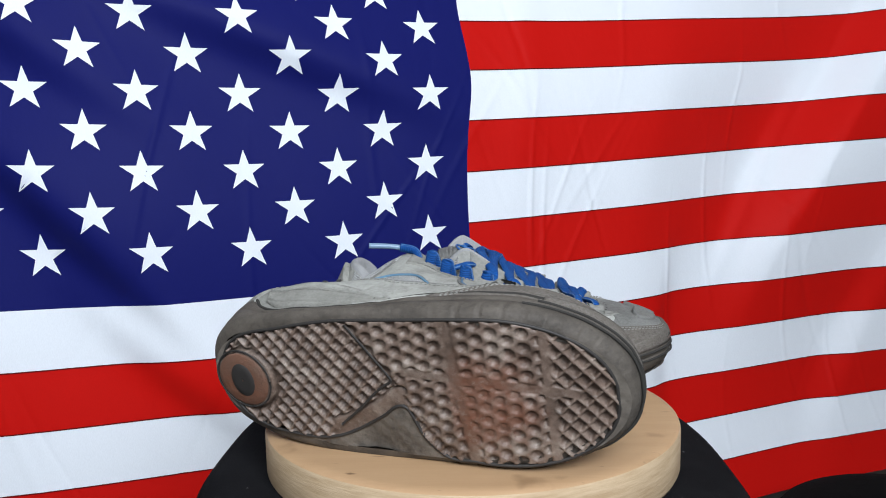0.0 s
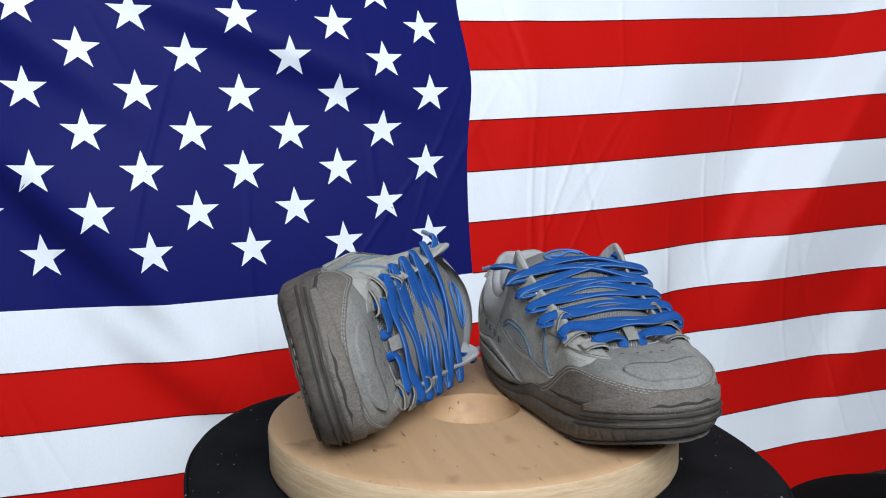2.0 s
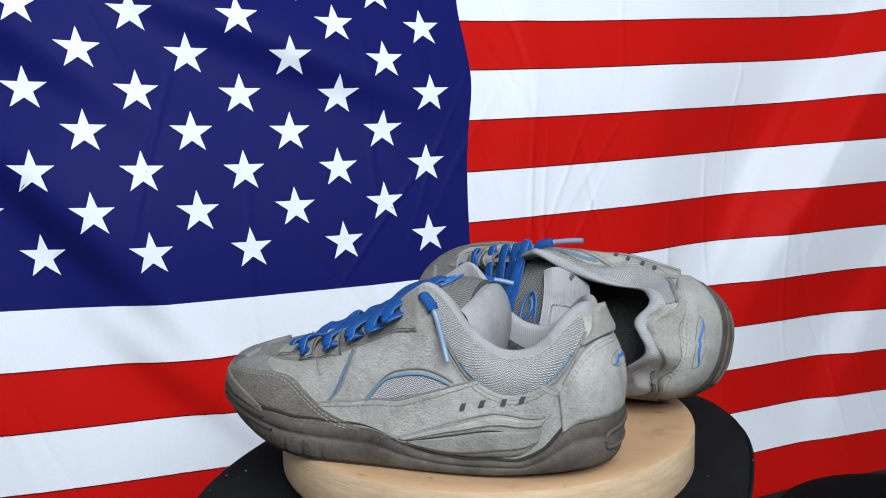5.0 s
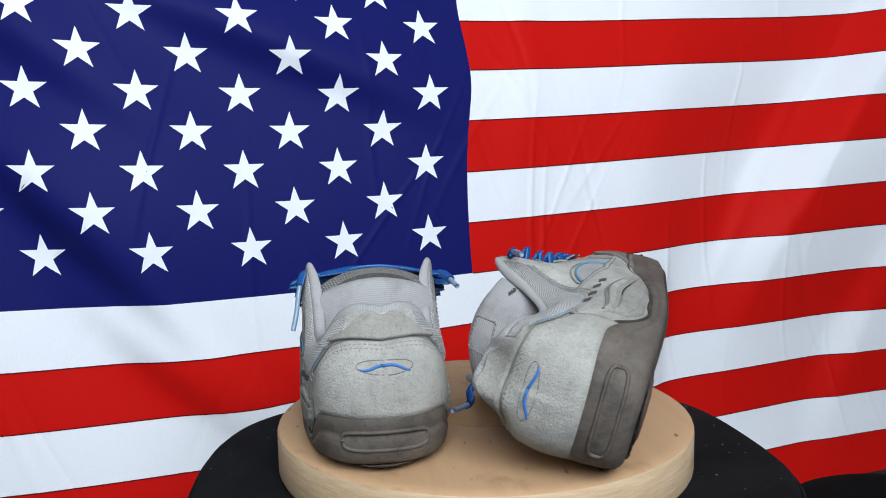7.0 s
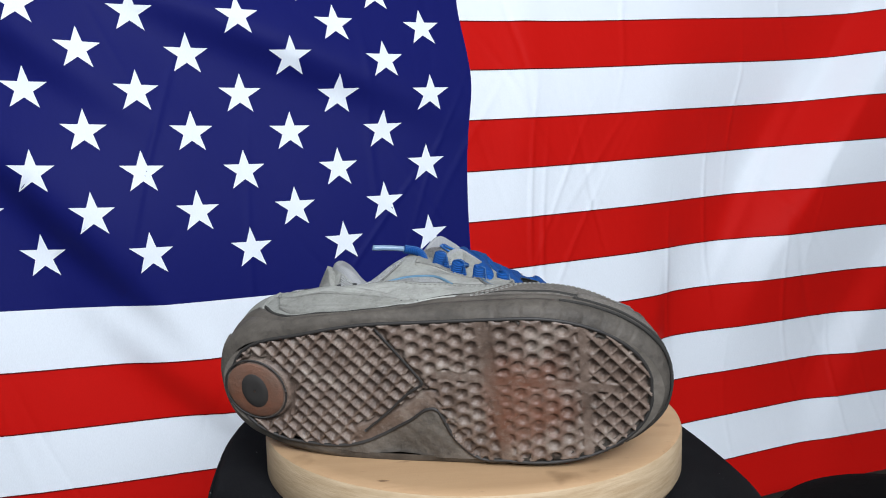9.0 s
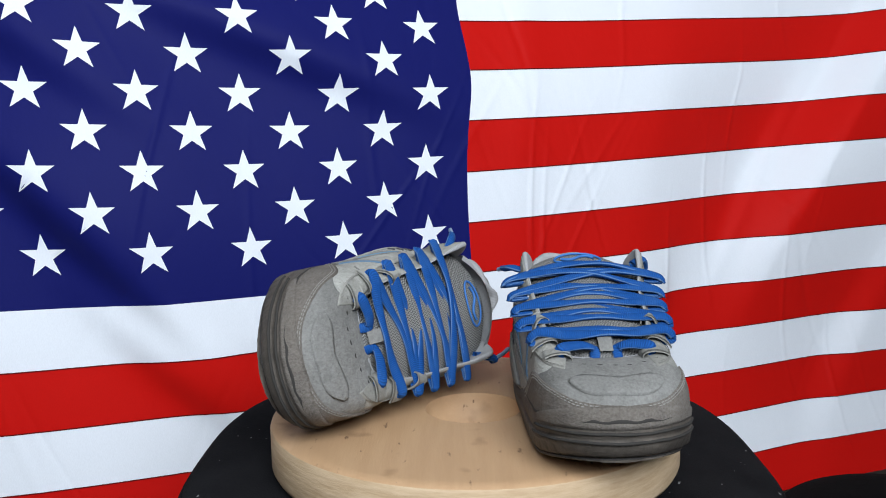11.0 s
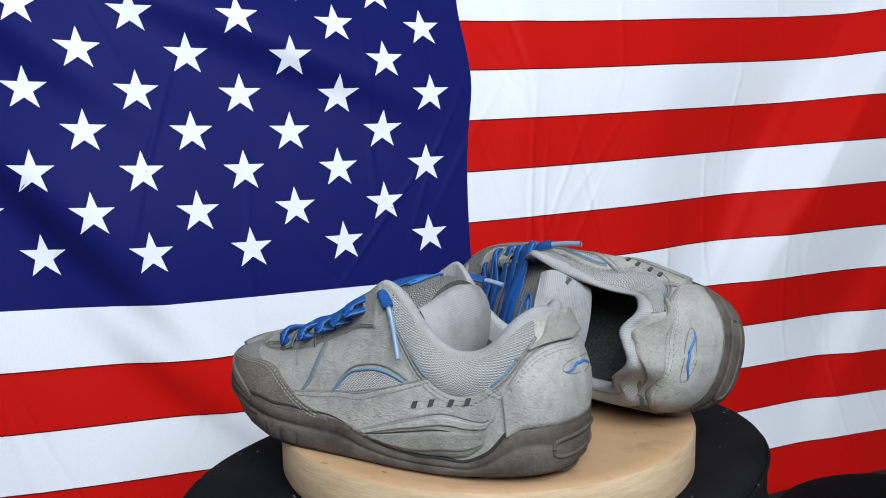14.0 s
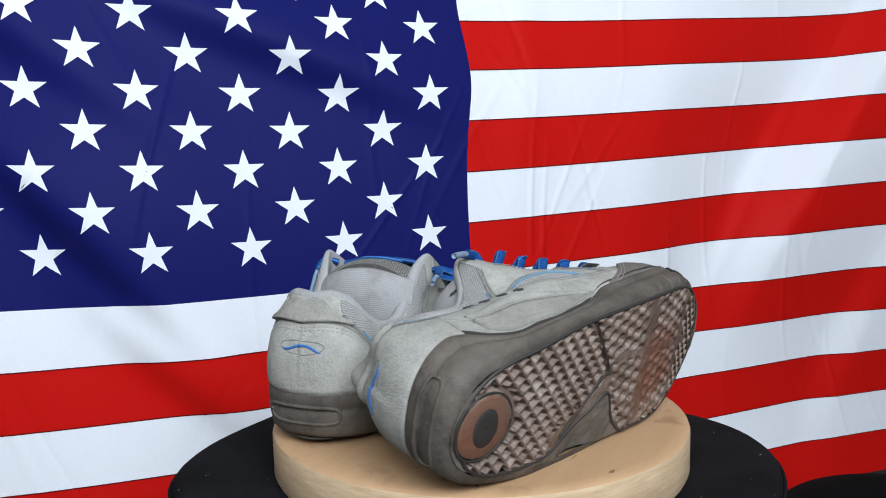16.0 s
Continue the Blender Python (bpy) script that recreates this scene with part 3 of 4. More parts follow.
    # heel disc with a worn dark print
    for r0, r1, z, mat, nm in ((0.0, 0.0205, -0.0030, M_GUM, "heel_disc"), (0.0, 0.0135, -0.0036, M_BLACK, "heel_print")):
        ang = np.linspace(0, 2 * np.pi, 48, endpoint=False)
        rad = np.array([0.001, r1 * 0.5, r1 * 0.9, r1])
        zz = np.array([z, z, z, z + 0.0012])
        sx = 1.0 if nm == "heel_disc" else 0.75
        Q = np.stack([0.030 + rad[None] * np.cos(ang)[:, None] * sx, rad[None] * np.sin(ang)[:, None], zz[None] + toe_lift(0.030 + rad[None] * np.cos(ang)[:, None] * sx)], -1)
        shoe.mesh(nm, Q.reshape(-1, 3), grid_faces(48, 4, closed_n=True, flip=True), mat, grid_uv(Q), tr)
    # joint between heel and forefoot tread, and the edge of the shank
    for pts in ([(0.121, 0.047), (0.134, 0.028), (0.146, 0.010), (0.1465, 0.006)], [(0.1465, 0.006), (0.136, -0.001), (0.120, -0.016), (0.104, -0.029)]):
        q = spline(np.column_stack([np.linspace(0, 1, len(pts)), pts]), np.linspace(0, 1, 40))
        q = np.column_stack([q, np.full(40, -0.0016)])
        v, f, u = tube(q, 0.0010, 0.0006)
        shoe.mesh("tread_groove", v, f, M_BLACK, u, tr)
    ang = np.linspace(0, 2 * np.pi, 65)
    ring = np.column_stack([0.030 + 0.0222 * np.cos(ang), 0.0222 * np.sin(ang), toe_lift(0.030 + 0.0222 * np.cos(ang)) - 0.0012])
    v, f, u = tube(ring, 0.0007)
    shoe.mesh("disc_groove", v, f, M_BLACK, u, tr)
    return wall


def build_upper(shoe):
    n, m = 220, 26
    A, Vv = np.meshgrid(np.linspace(0, 1, n, endpoint=False), np.linspace(0, 1, m), indexing="ij")
    P = upper(A, Vv)
    shell = shoe.mesh("upper", P.reshape(-1, 3), grid_faces(n, m, closed_n=True), M_SUEDE, grid_uv(P), label="pale grey suede upper")
    # padded lining: rolls over the rim and goes down inside
    rim = upper(A[:, -1], 1.0)
    k = np.where(A[:, 0] < 0.5, A[:, 0], 1 - A[:, 0])
    pad = 0.0043 - 0.0023 * smoothstep(0.19, 0.235, k) - 0.0013 * smoothstep(0.235, 0.27, k)
    c = np.array([0.09, -0.003, 0.0])
    inw = (c - rim) * np.array([1, 1, 0])
    inw[:, 0] *= smoothstep(0.10, 0.03, rim[:, 0])
    thr = smoothstep(0.36, 0.47, k)
    inw[:, 0] -= thr * 0.1
    inw /= np.linalg.norm(inw, axis=1)[:, None] + 1e-9
    rows = []
    for t in np.linspace(0, np.pi, 8):
        rows.append(rim + inw * (pad * (1 - np.cos(t)))[:, None] + np.array([0, 0, 1.0]) * (pad * 0.95 * np.sin(t))[:, None])
    edge = rows[-1]
    for t in np.linspace(0.12, 1, 8):
        q = edge.copy()
        q += inw * (0.003 * math.sin(math.pi * t))
        q[:, 1] = edge[:, 1] * (1 + 0.10 * t)
        q[:, 2] = edge[:, 2] * (1 - t) + 0.022 * t
        rows.append(q)
    Q = np.stack(rows[:10], 1)
    shoe.mesh("lining", Q.reshape(-1, 3), grid_faces(n, Q.shape[1], closed_n=True), M_LINING, grid_uv(Q), label="padded pale grey collar lining")
    # lower part of the lining, coloured dark to stand for the cavity's shade
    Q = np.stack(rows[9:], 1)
    shoe.mesh("inner_lining", Q.reshape(-1, 3), grid_faces(n, Q.shape[1], closed_n=True), M_INNER_SHADE, grid_uv(Q), label="inner lining darkened for the shade inside the shoe")
    # insole
    xs, ys = np.linspace(0.01, 0.25, 40), np.linspace(-1, 1, 14)
    I = np.stack([np.broadcast_to(xs[:, None], (40, 14)), ys[None] * (half_width(xs) * 0.86)[:, None], np.broadcast_to((0.026 + 0.004 * ys**2)[None], (40, 14))], -1)
    shoe.mesh("insole", I.reshape(-1, 3), grid_faces(40, 14), M_INNER_SHADE, grid_uv(I), label="dark worn insole, with the shade inside in its colour")
    seams = []
    # toe guard in darker, scuffed suede
    guard_hi = [(0.0, 0.02), (0.06, 0.12), (0.12, 0.30), (0.19, 0.46), (0.26, 0.42), (0.38, 0.31), (0.5, 0.27), (0.62, 0.31), (0.74, 0.42), (0.81, 0.46), (0.88, 0.30), (0.94, 0.12), (1.0, 0.02)]
    shoe.around("toe_guard", 0.27, 0.73, [(0, 0.0), (1, 0.0)], guard_hi, 0.0016, M_MUD, label="scuffed brown-grey suede toe guard")
    t = np.linspace(0.02, 0.98, 140)
    for o in (0.03, 0.06):
        seams.append(np.column_stack([0.27 + 0.46 * t, np.maximum(spline(guard_hi, t)[:, 0] - o, 0.01)]))
    # low bumper strip along the toe guard's foot
    shoe.around("toe_strip", 0.36, 0.64, [(0, 0.0), (1, 0.0)], [(0, 0.06), (0.1, 0.13), (0.9, 0.13), (1, 0.06)], 0.0030, M_MUD, n=80, m=6)
    shoe.around("vamp", 0.365, 0.635, [(0, 0.40), (0.3, 0.26), (0.7, 0.26), (1, 0.40)], [(0, 0.46), (0.08, 0.60), (0.18, 0.86), (0.26, 0.97), (0.74, 0.97), (0.82, 0.86), (0.92, 0.60), (1, 0.46)], 0.0007, M_VAMP, n=70, m=20, label="dusty grey suede vamp")
    # toe panel on the vamp, a lozenge with a raised edge
    shoe.around("toe_panel", 0.430, 0.570, [(0, 0.52), (0.12, 0.44), (0.5, 0.40), (0.88, 0.44), (1, 0.52)], [(0, 0.57), (0.12, 0.64), (0.3, 0.645), (0.5, 0.62), (0.7, 0.645), (0.88, 0.64), (1, 0.57)], 0.0032, M_VAMP, n=40, m=10, label="raised grey toe panel")
    for sd in (1, -1):
        low = [(0.062, 0.036), (0.09, 0.028), (0.13, 0.024), (0.165, 0.030), (0.19, 0.036)]
        # mid panel with the print
        hi_mid = [(0.036, 0.060), (0.055, 0.067), (0.08, 0.066), (0.11, 0.058), (0.15, 0.048), (0.20, 0.042)]
        lo_mid = [(0.040, 0.045), (0.060, 0.030), (0.09, 0.018), (0.13, 0.018), (0.17, 0.026), (0.205, 0.030)]
        shoe.panel("side_panel", sd, lo_mid, hi_mid, 0.0013, M_SUEDE, label="grey suede side panel with a small dark print")
        seams.append(curve_av([(x, h - 0.003) for x, h in hi_mid], sd, 80))
        shoe.line(curve_av(hi_mid, sd, 80), 0.0007, 0.0009, M_SEAM)
        # moulded wave at the panel's foot
        wl = [(0.048, 0.026), (0.065, 0.017), (0.10, 0.0145), (0.143, 0.020)]
        wh = [(0.044, 0.043), (0.07, 0.043), (0.105, 0.035), (0.145, 0.022)]
        shoe.panel("moulded_wave", sd, wl, wh, 0.0022, M_SUEDE2, n=40, m=8, label="moulded grey wave")
        mix = lambda f: [(x0 + (x1 - x0) * f, h0 + (h1 - h0) * f) for (x0, h0), (x1, h1) in zip(wl, wh)]
        shoe.panel("moulded_wave", sd, mix(0.12)[:3] + [(0.132, 0.0200)], mix(0.62)[:3] + [(0.134, 0.0215)], 0.0036, M_SUEDE2, n=40, m=8)
        shoe.panel("moulded_wave", sd, mix(0.78)[:3] + [(0.138, 0.0225)], mix(0.96)[:3] + [(0.140, 0.0230)], 0.0034, M_SUEDE, n=40, m=6)
        shoe.line(curve_av([(x, h + 0.0008) for x, h in wh], sd, 60), 0.0014, 0.0007, M_SEAM)
        shoe.line(curve_av([(0.052, 0.034), (0.075, 0.033), (0.105, 0.027), (0.135, 0.020)], sd, 60), 0.0020, 0.0006, M_LINE)
        # half-moon mesh window with blue edging
        ml = [(0.104, 0.0585), (0.120, 0.0548), (0.140, 0.0498), (0.163, 0.0440)]
        mh = [(0.105, 0.0600), (0.123, 0.0675), (0.146, 0.0630), (0.164, 0.0450)]
        shoe.panel("mesh_window", sd, ml, mh, 0.0004, M_MESH, label="pale mesh window", n=40, m=14)
        shoe.line(curve_av(mh, sd, 60), 0.0008, 0.0010, M_PALEBLUE, "blue_piping")
        shoe.line(curve_av([(x - 0.001, h + 0.0025) for x, h in mh], sd, 60), 0.0004, 0.0007, M_SEAM)
        # curved quarter seam with blue tape
        qs = [(0.196, 0.040), (0.186, 0.052), (0.180, 0.066), (0.176, 0.078)]
        shoe.line(curve_av(qs, sd, 50), 0.0002, 0.0009, M_TAPE, "blue_tape")
        shoe.line(curve_av([(x - 0.002, h) for x, h in qs], sd, 50), 0.0004, 0.0008, M_SEAM)
        # eyestay along the throat
        k0, k1 = 0.232, 0.42
        A0 = np.linspace(k0, k1, 60)
        A0 = A0 if sd > 0 else 1 - A0
        vv = np.linspace(0, 1, 10)
        lowv = 0.70 + 0.035 * np.sin(np.linspace(0, 7, 60))
        shoe.sheet("eyestay", np.broadcast_to(A0[:, None], (60, 10)), lowv[:, None] + (1 - lowv)[:, None] * vv[None], 0.0009, M_SUEDE2, label="worn grey suede eyestay")
        seams.append(np.column_stack([A0, lowv + 0.03]))
        # mesh collar
        A1 = np.linspace(0.062, 0.215, 50)
        A1 = A1 if sd > 0 else 1 - A1
        lowc = spline([(0, 0.82), (0.2, 0.64), (0.55, 0.60), (0.85, 0.67), (1, 0.82)], np.linspace(0, 1, 50))[:, 0]
        shoe.sheet("mesh_collar", np.broadcast_to(A1[:, None], (50, 12)), lowc[:, None] + (0.985 - lowc)[:, None] * np.linspace(0, 1, 12)[None], 0.0004, M_MESH, puff=0.0048, label="padded grey mesh collar")
        av = np.column_stack([A1, lowc - 0.02])
        shoe.line(av, 0.0004, 0.0010, M_SEAM)
        shoe.line(np.column_stack([A1[8:42], lowc[8:42] + 0.03]), 0.0006, 0.0009, M_PALEBLUE, "blue_piping")
        seams.append(np.column_stack([A1, lowc - 0.06]))
        # creases across the ankle
        shoe.line(curve_av([(0.20, 0.060), (0.205, 0.07), (0.203, 0.078)], sd, 20), 0.0002, 0.0007, M_SEAM, "crease")
        # small print
        add_print(shoe, sd)
    # heel counter and heel pad
    heel_hi = [(0, 0.42), (0.14, 0.62), (0.3, 0.69), (0.5, 0.70), (0.7, 0.69), (0.86, 0.62), (1, 0.42)]
    shoe.around("heel_counter", -0.105, 0.105, [(0, 0.0), (1, 0.0)], heel_hi, 0.0017, M_SUEDE, label="pale grey suede heel counter")
    t = np.linspace(0.03, 0.97, 100)
    for o in (0.04, 0.08):
        seams.append(np.column_stack([np.mod(-0.105 + 0.21 * t, 1.0), spline(heel_hi, t)[:, 0] - o]))
    shoe.line(np.column_stack([np.mod(-0.105 + 0.21 * t, 1.0), spline(heel_hi, t)[:, 0] + 0.01]), 0.0005, 0.0009, M_SEAM)
    shoe.around("heel_pad", -0.074, 0.074, [(0, 0.70), (0.5, 0.715), (1, 0.70)], [(0, 0.73), (0.14, 0.79), (0.24, 0.93), (0.32, 0.985), (0.5, 0.97), (0.68, 0.985), (0.76, 0.93), (0.86, 0.79), (1, 0.73)], 0.0052, M_SUEDE2, n=50, label="grey suede heel pad")
    # blue wave mark in an oval outline
    t = np.linspace(-1, 1, 40)
    av = np.column_stack([np.mod(0.027 * t, 1.0), 0.435 + 0.036 * np.cos(t * 3.3 + 0.5) + 0.012 * t])
    shoe.line(av, 0.0016, 0.0010 * np.sqrt(1.02 - t**4) + 0.0001, M_BLUE, "blue_wave_mark", label="blue wave mark on the heel")
    t = np.linspace(0, 2 * np.pi, 50)
    shoe.line(np.column_stack([np.mod(0.031 * np.cos(t), 1.0), 0.445 + 0.07 * np.sin(t)]), 0.0017, 0.0004, M_SEAM, "mark_outline")
    shoe.stitches(seams)


def add_print(shoe, sd):
    """Four small dark slanted blocks printed in a row on the side panel."""
    x0, x1, h0, h1 = 0.096, 0.058, 0.0475, 0.054
    for i in range(4):
        f = i / 3
        a, v = find(x0 + (x1 - x0) * f, h0 + (h1 - h0) * f, sd)
        p, n = upper(np.array(a), np.array(v)), upper_normal(np.array(a), np.array(v))
        r = np.array([-1.0, 0, 0.12])
        r -= n * (r @ n)
        r /= np.linalg.norm(r)
        up = np.cross(n, r)
        up *= 1 if up[2] > 0 else -1
        flat = [(-0.0026, -0.0021), (0.0006, -0.0021), (0.0026, 0.0022), (-0.0006, 0.0022)]
        V = [p + r * x + up * y + n * z for z in (0.0027, 0.0012) for x, y in flat]
        F = [(0, 1, 2, 3), (7, 6, 5, 4)] + [(k, k + 4, (k + 1) % 4 + 4, (k + 1) % 4) for k in range(4)]
        if np.cross(r, up) @ n < 0:
            F = [q[::-1] for q in F]
        shoe.mesh("print_mark", V, F, M_PRINT, smooth=False)


def tongue_point(t, w):
    """Tongue's face: t from the vamp (0) to its free end (1), w across (-1..1)."""
    c = spline([(0.0, 0.236, 0.058, 0.030), (0.2, 0.208, 0.076, 0.037), (0.5, 0.168, 0.098, 0.043), (0.75, 0.134, 0.112, 0.045), (0.9, 0.112, 0.118, 0.044), (1.0, 0.099, 0.116, 0.038)], t)
    y = c[..., 2] * w
    z = c[..., 1] + 0.004 - 0.014 * np.abs(w) ** 2.2
    return np.stack([c[..., 0], y - 0.004, z], -1)


def build_tongue(shoe):
    T, W = np.meshgrid(np.linspace(0, 1, 40), np.linspace(-1, 1, 24), indexing="ij")
    P = tongue_point(T, W)
    th = 0.011 * np.sin(np.pi * np.clip((T - 0.15) / 0.9, 0.02, 0.98)) * (1 - 0.6 * np.abs(W) ** 3) + 0.002
    Q = P + np.stack([-0.5 * th, 0 * th, -0.85 * th], -1)
    F = grid_faces(40, 24, flip=True)
    tongue = shoe.mesh("tongue", P.reshape(-1, 3), F, M_TONGUE, grid_uv(P), label="grey chevron mesh tongue")
    # padded back of the tongue
    loop = [(i, 0) for i in range(40)] + [(39, j) for j in range(1, 24)] + [(i, 23) for i in range(38, -1, -1)] + [(0, j) for j in range(22, 0, -1)]
    k = np.array([i * 24 + j for i, j in loop])
    V = np.concatenate([Q.reshape(-1, 3), P.reshape(-1, 3)[k]])
    q, o = len(k), 40 * 24
    Fb = list(map(tuple, grid_faces(40, 24))) + [(k[i], k[(i + 1) % q], o + (i + 1) % q, o + i) for i in range(q)]
    # dark colour here is the shade of the shoe's cavity
    shoe.mesh("tongue_lining", V, Fb, M_INNER_SHADE, np.concatenate([grid_uv(Q), grid_uv(P)[k]]), label="tongue lining darkened for the shade inside the shoe")
    # padded roll that falls back into the shoe
    R = spline([(0, 0.101, 0.117, 0.037), (0.2, 0.090, 0.1165, 0.041), (0.45, 0.079, 0.103, 0.043), (0.75, 0.074, 0.080, 0.042), (1, 0.078, 0.05, 0.04)], np.linspace(0, 1 if shoe.m > 0 else 0.72, 24))
    w = np.linspace(-1, 1, 24)
    R[:, 0] += np.linspace(0.008, 0.020, 24) if shoe.m < 0 else np.linspace(0.0, 0.016, 24)
    R[:, 1] += 0.013 * np.linspace(1, 0, 24) if shoe.m < 0 else 0.0
    Q = np.stack([R[:, None, 0] + 0.012 * np.abs(w[None]) ** 2.2 - 0.004, R[:, None, 2] * w[None] - 0.004, R[:, None, 1] - 0.012 * np.abs(w[None]) ** 2.2 * np.linspace(1, 0.2, 24)[:, None]], -1)
    shoe.mesh("tongue_roll", Q.reshape(-1, 3), grid_faces(24, 24, flip=True), M_LINING, grid_uv(Q), label="padded pale tongue end")
    if shoe.m < 0:
        # stitched rectangle on the padded end
        q = np.array([(5, 8), (5, 15), (13, 15), (13, 8), (5, 8)], float)
        dash = []
        for (i0, j0), (i1, j1) in zip(q[:-1], q[1:]):
            for s in np.arange(0.04, 0.95, 0.14):
                e = [Q[int(i0), int(j0)] * (1 - f) + Q[int(i1), int(j1)] * f for f in (s, s + 0.09)]
                dash.append(tube(np.array(e) + np.array([-0.0012, 0, 0.0006]), 0.0006, ring=4))
        tagged(shoe.mesh("stitching", *join(dash)[:2], M_STITCH), kind="stuff")
    # oval stitched mark near the free end
    t = np.linspace(0, 2 * np.pi, 60)
    path = tongue_point(0.83 + 0.055 * np.sin(t), 0.42 * np.cos(t)) + np.array([0.0005, 0, 0.0012])
    v, f, u = tube(path, 0.0009)
    shoe.mesh("mark_outline", v, f, M_BLUE, u, tongue)
    t = np.linspace(-1, 1, 30)
    path = tongue_point(0.83 + 0.02 * np.sin(3 * t), 0.30 * t) + np.array([0.0005, 0, 0.0012])
    v, f, u = tube(path, 0.0012)
    shoe.mesh("blue_wave_mark", v, f, M_BLUE, u, tongue)


EYES = [0.404, 0.365, 0.335, 0.307, 0.281, 0.258]


def eye_at(i, sd, inset=0.9):
    a = EYES[i] if sd > 0 else 1 - EYES[i]
    p, n = upper(np.array(a), np.array(inset)), upper_normal(np.array(a), np.array(inset))
    return p + n * 0.002, n


def lace_run(p0, n0, p1, n1, lift, wob, hang, proud, n=150):
    """Out of one eyelet, looping over its edge, across the tongue and into another."""
    o0 = np.array([0, 1.0 if p0[1] > p1[1] else -1.0, 0])
    drop = np.array([0, 0, -0.35 * hang])
    pts = [p0 - n0 * 0.005, p0 + n0 * 0.0035 + o0 * hang + drop, p0 + n0 * proud + o0 * 0.45 * hang]
    for q in (0.2, 0.5, 0.8):
        pts.append(p0 + (p1 - p0) * q + np.array([wob * math.sin(math.pi * q), 0, lift * (4 * q * (1 - q)) ** 0.6]))
    pts += [p1 + n1 * proud - o0 * 0.45 * hang, p1 + n1 * 0.0035 - o0 * hang + drop, p1 - n1 * 0.005]
    return spline(np.column_stack([np.array([0, 0.08, 0.16, 0.3, 0.5, 0.7, 0.84, 0.92, 1.0]), np.array(pts)]), np.linspace(0, 1, n))


# rows of eyelets joined by each pass of the lace, its sideways bow and its rise
PASSES = {0: [(1, 1, 0.005, 0.0085), (1, 1, -0.004, 0.0105), (2, 2, 0.004, 0.0095), (2, 3, -0.003, 0.0125), (3, 3, 0.005, 0.0105), (4, 3, -0.002, 0.0150),
              (4, 4, 0.004, 0.0115), (3, 4, -0.006, 0.0170), (5, 4, 0.004, 0.0165), (4, 5, 0.002, 0.0185), (5, 5, 0.004, 0.0130), (2, 2, -0.005, 0.0140), (3, 3, -0.005, 0.0175), (5, 5, -0.005, 0.0195)],
          1: [(1, 1, 0.004, 0.0060), (1, 2, -0.003, 0.0085), (2, 2, 0.004, 0.0065), (3, 2, -0.004, 0.0100), (3, 3, 0.004, 0.0075), (3, 4, 0.0, 0.0115),
              (4, 4, 0.005, 0.0080), (4, 5, -0.003, 0.0125), (5, 4, 0.003, 0.0140), (5, 5, 0.002, 0.0085), (2, 2, -0.005, 0.0090), (3, 3, -0.005, 0.0120), (4, 4, -0.004, 0.0125)]}


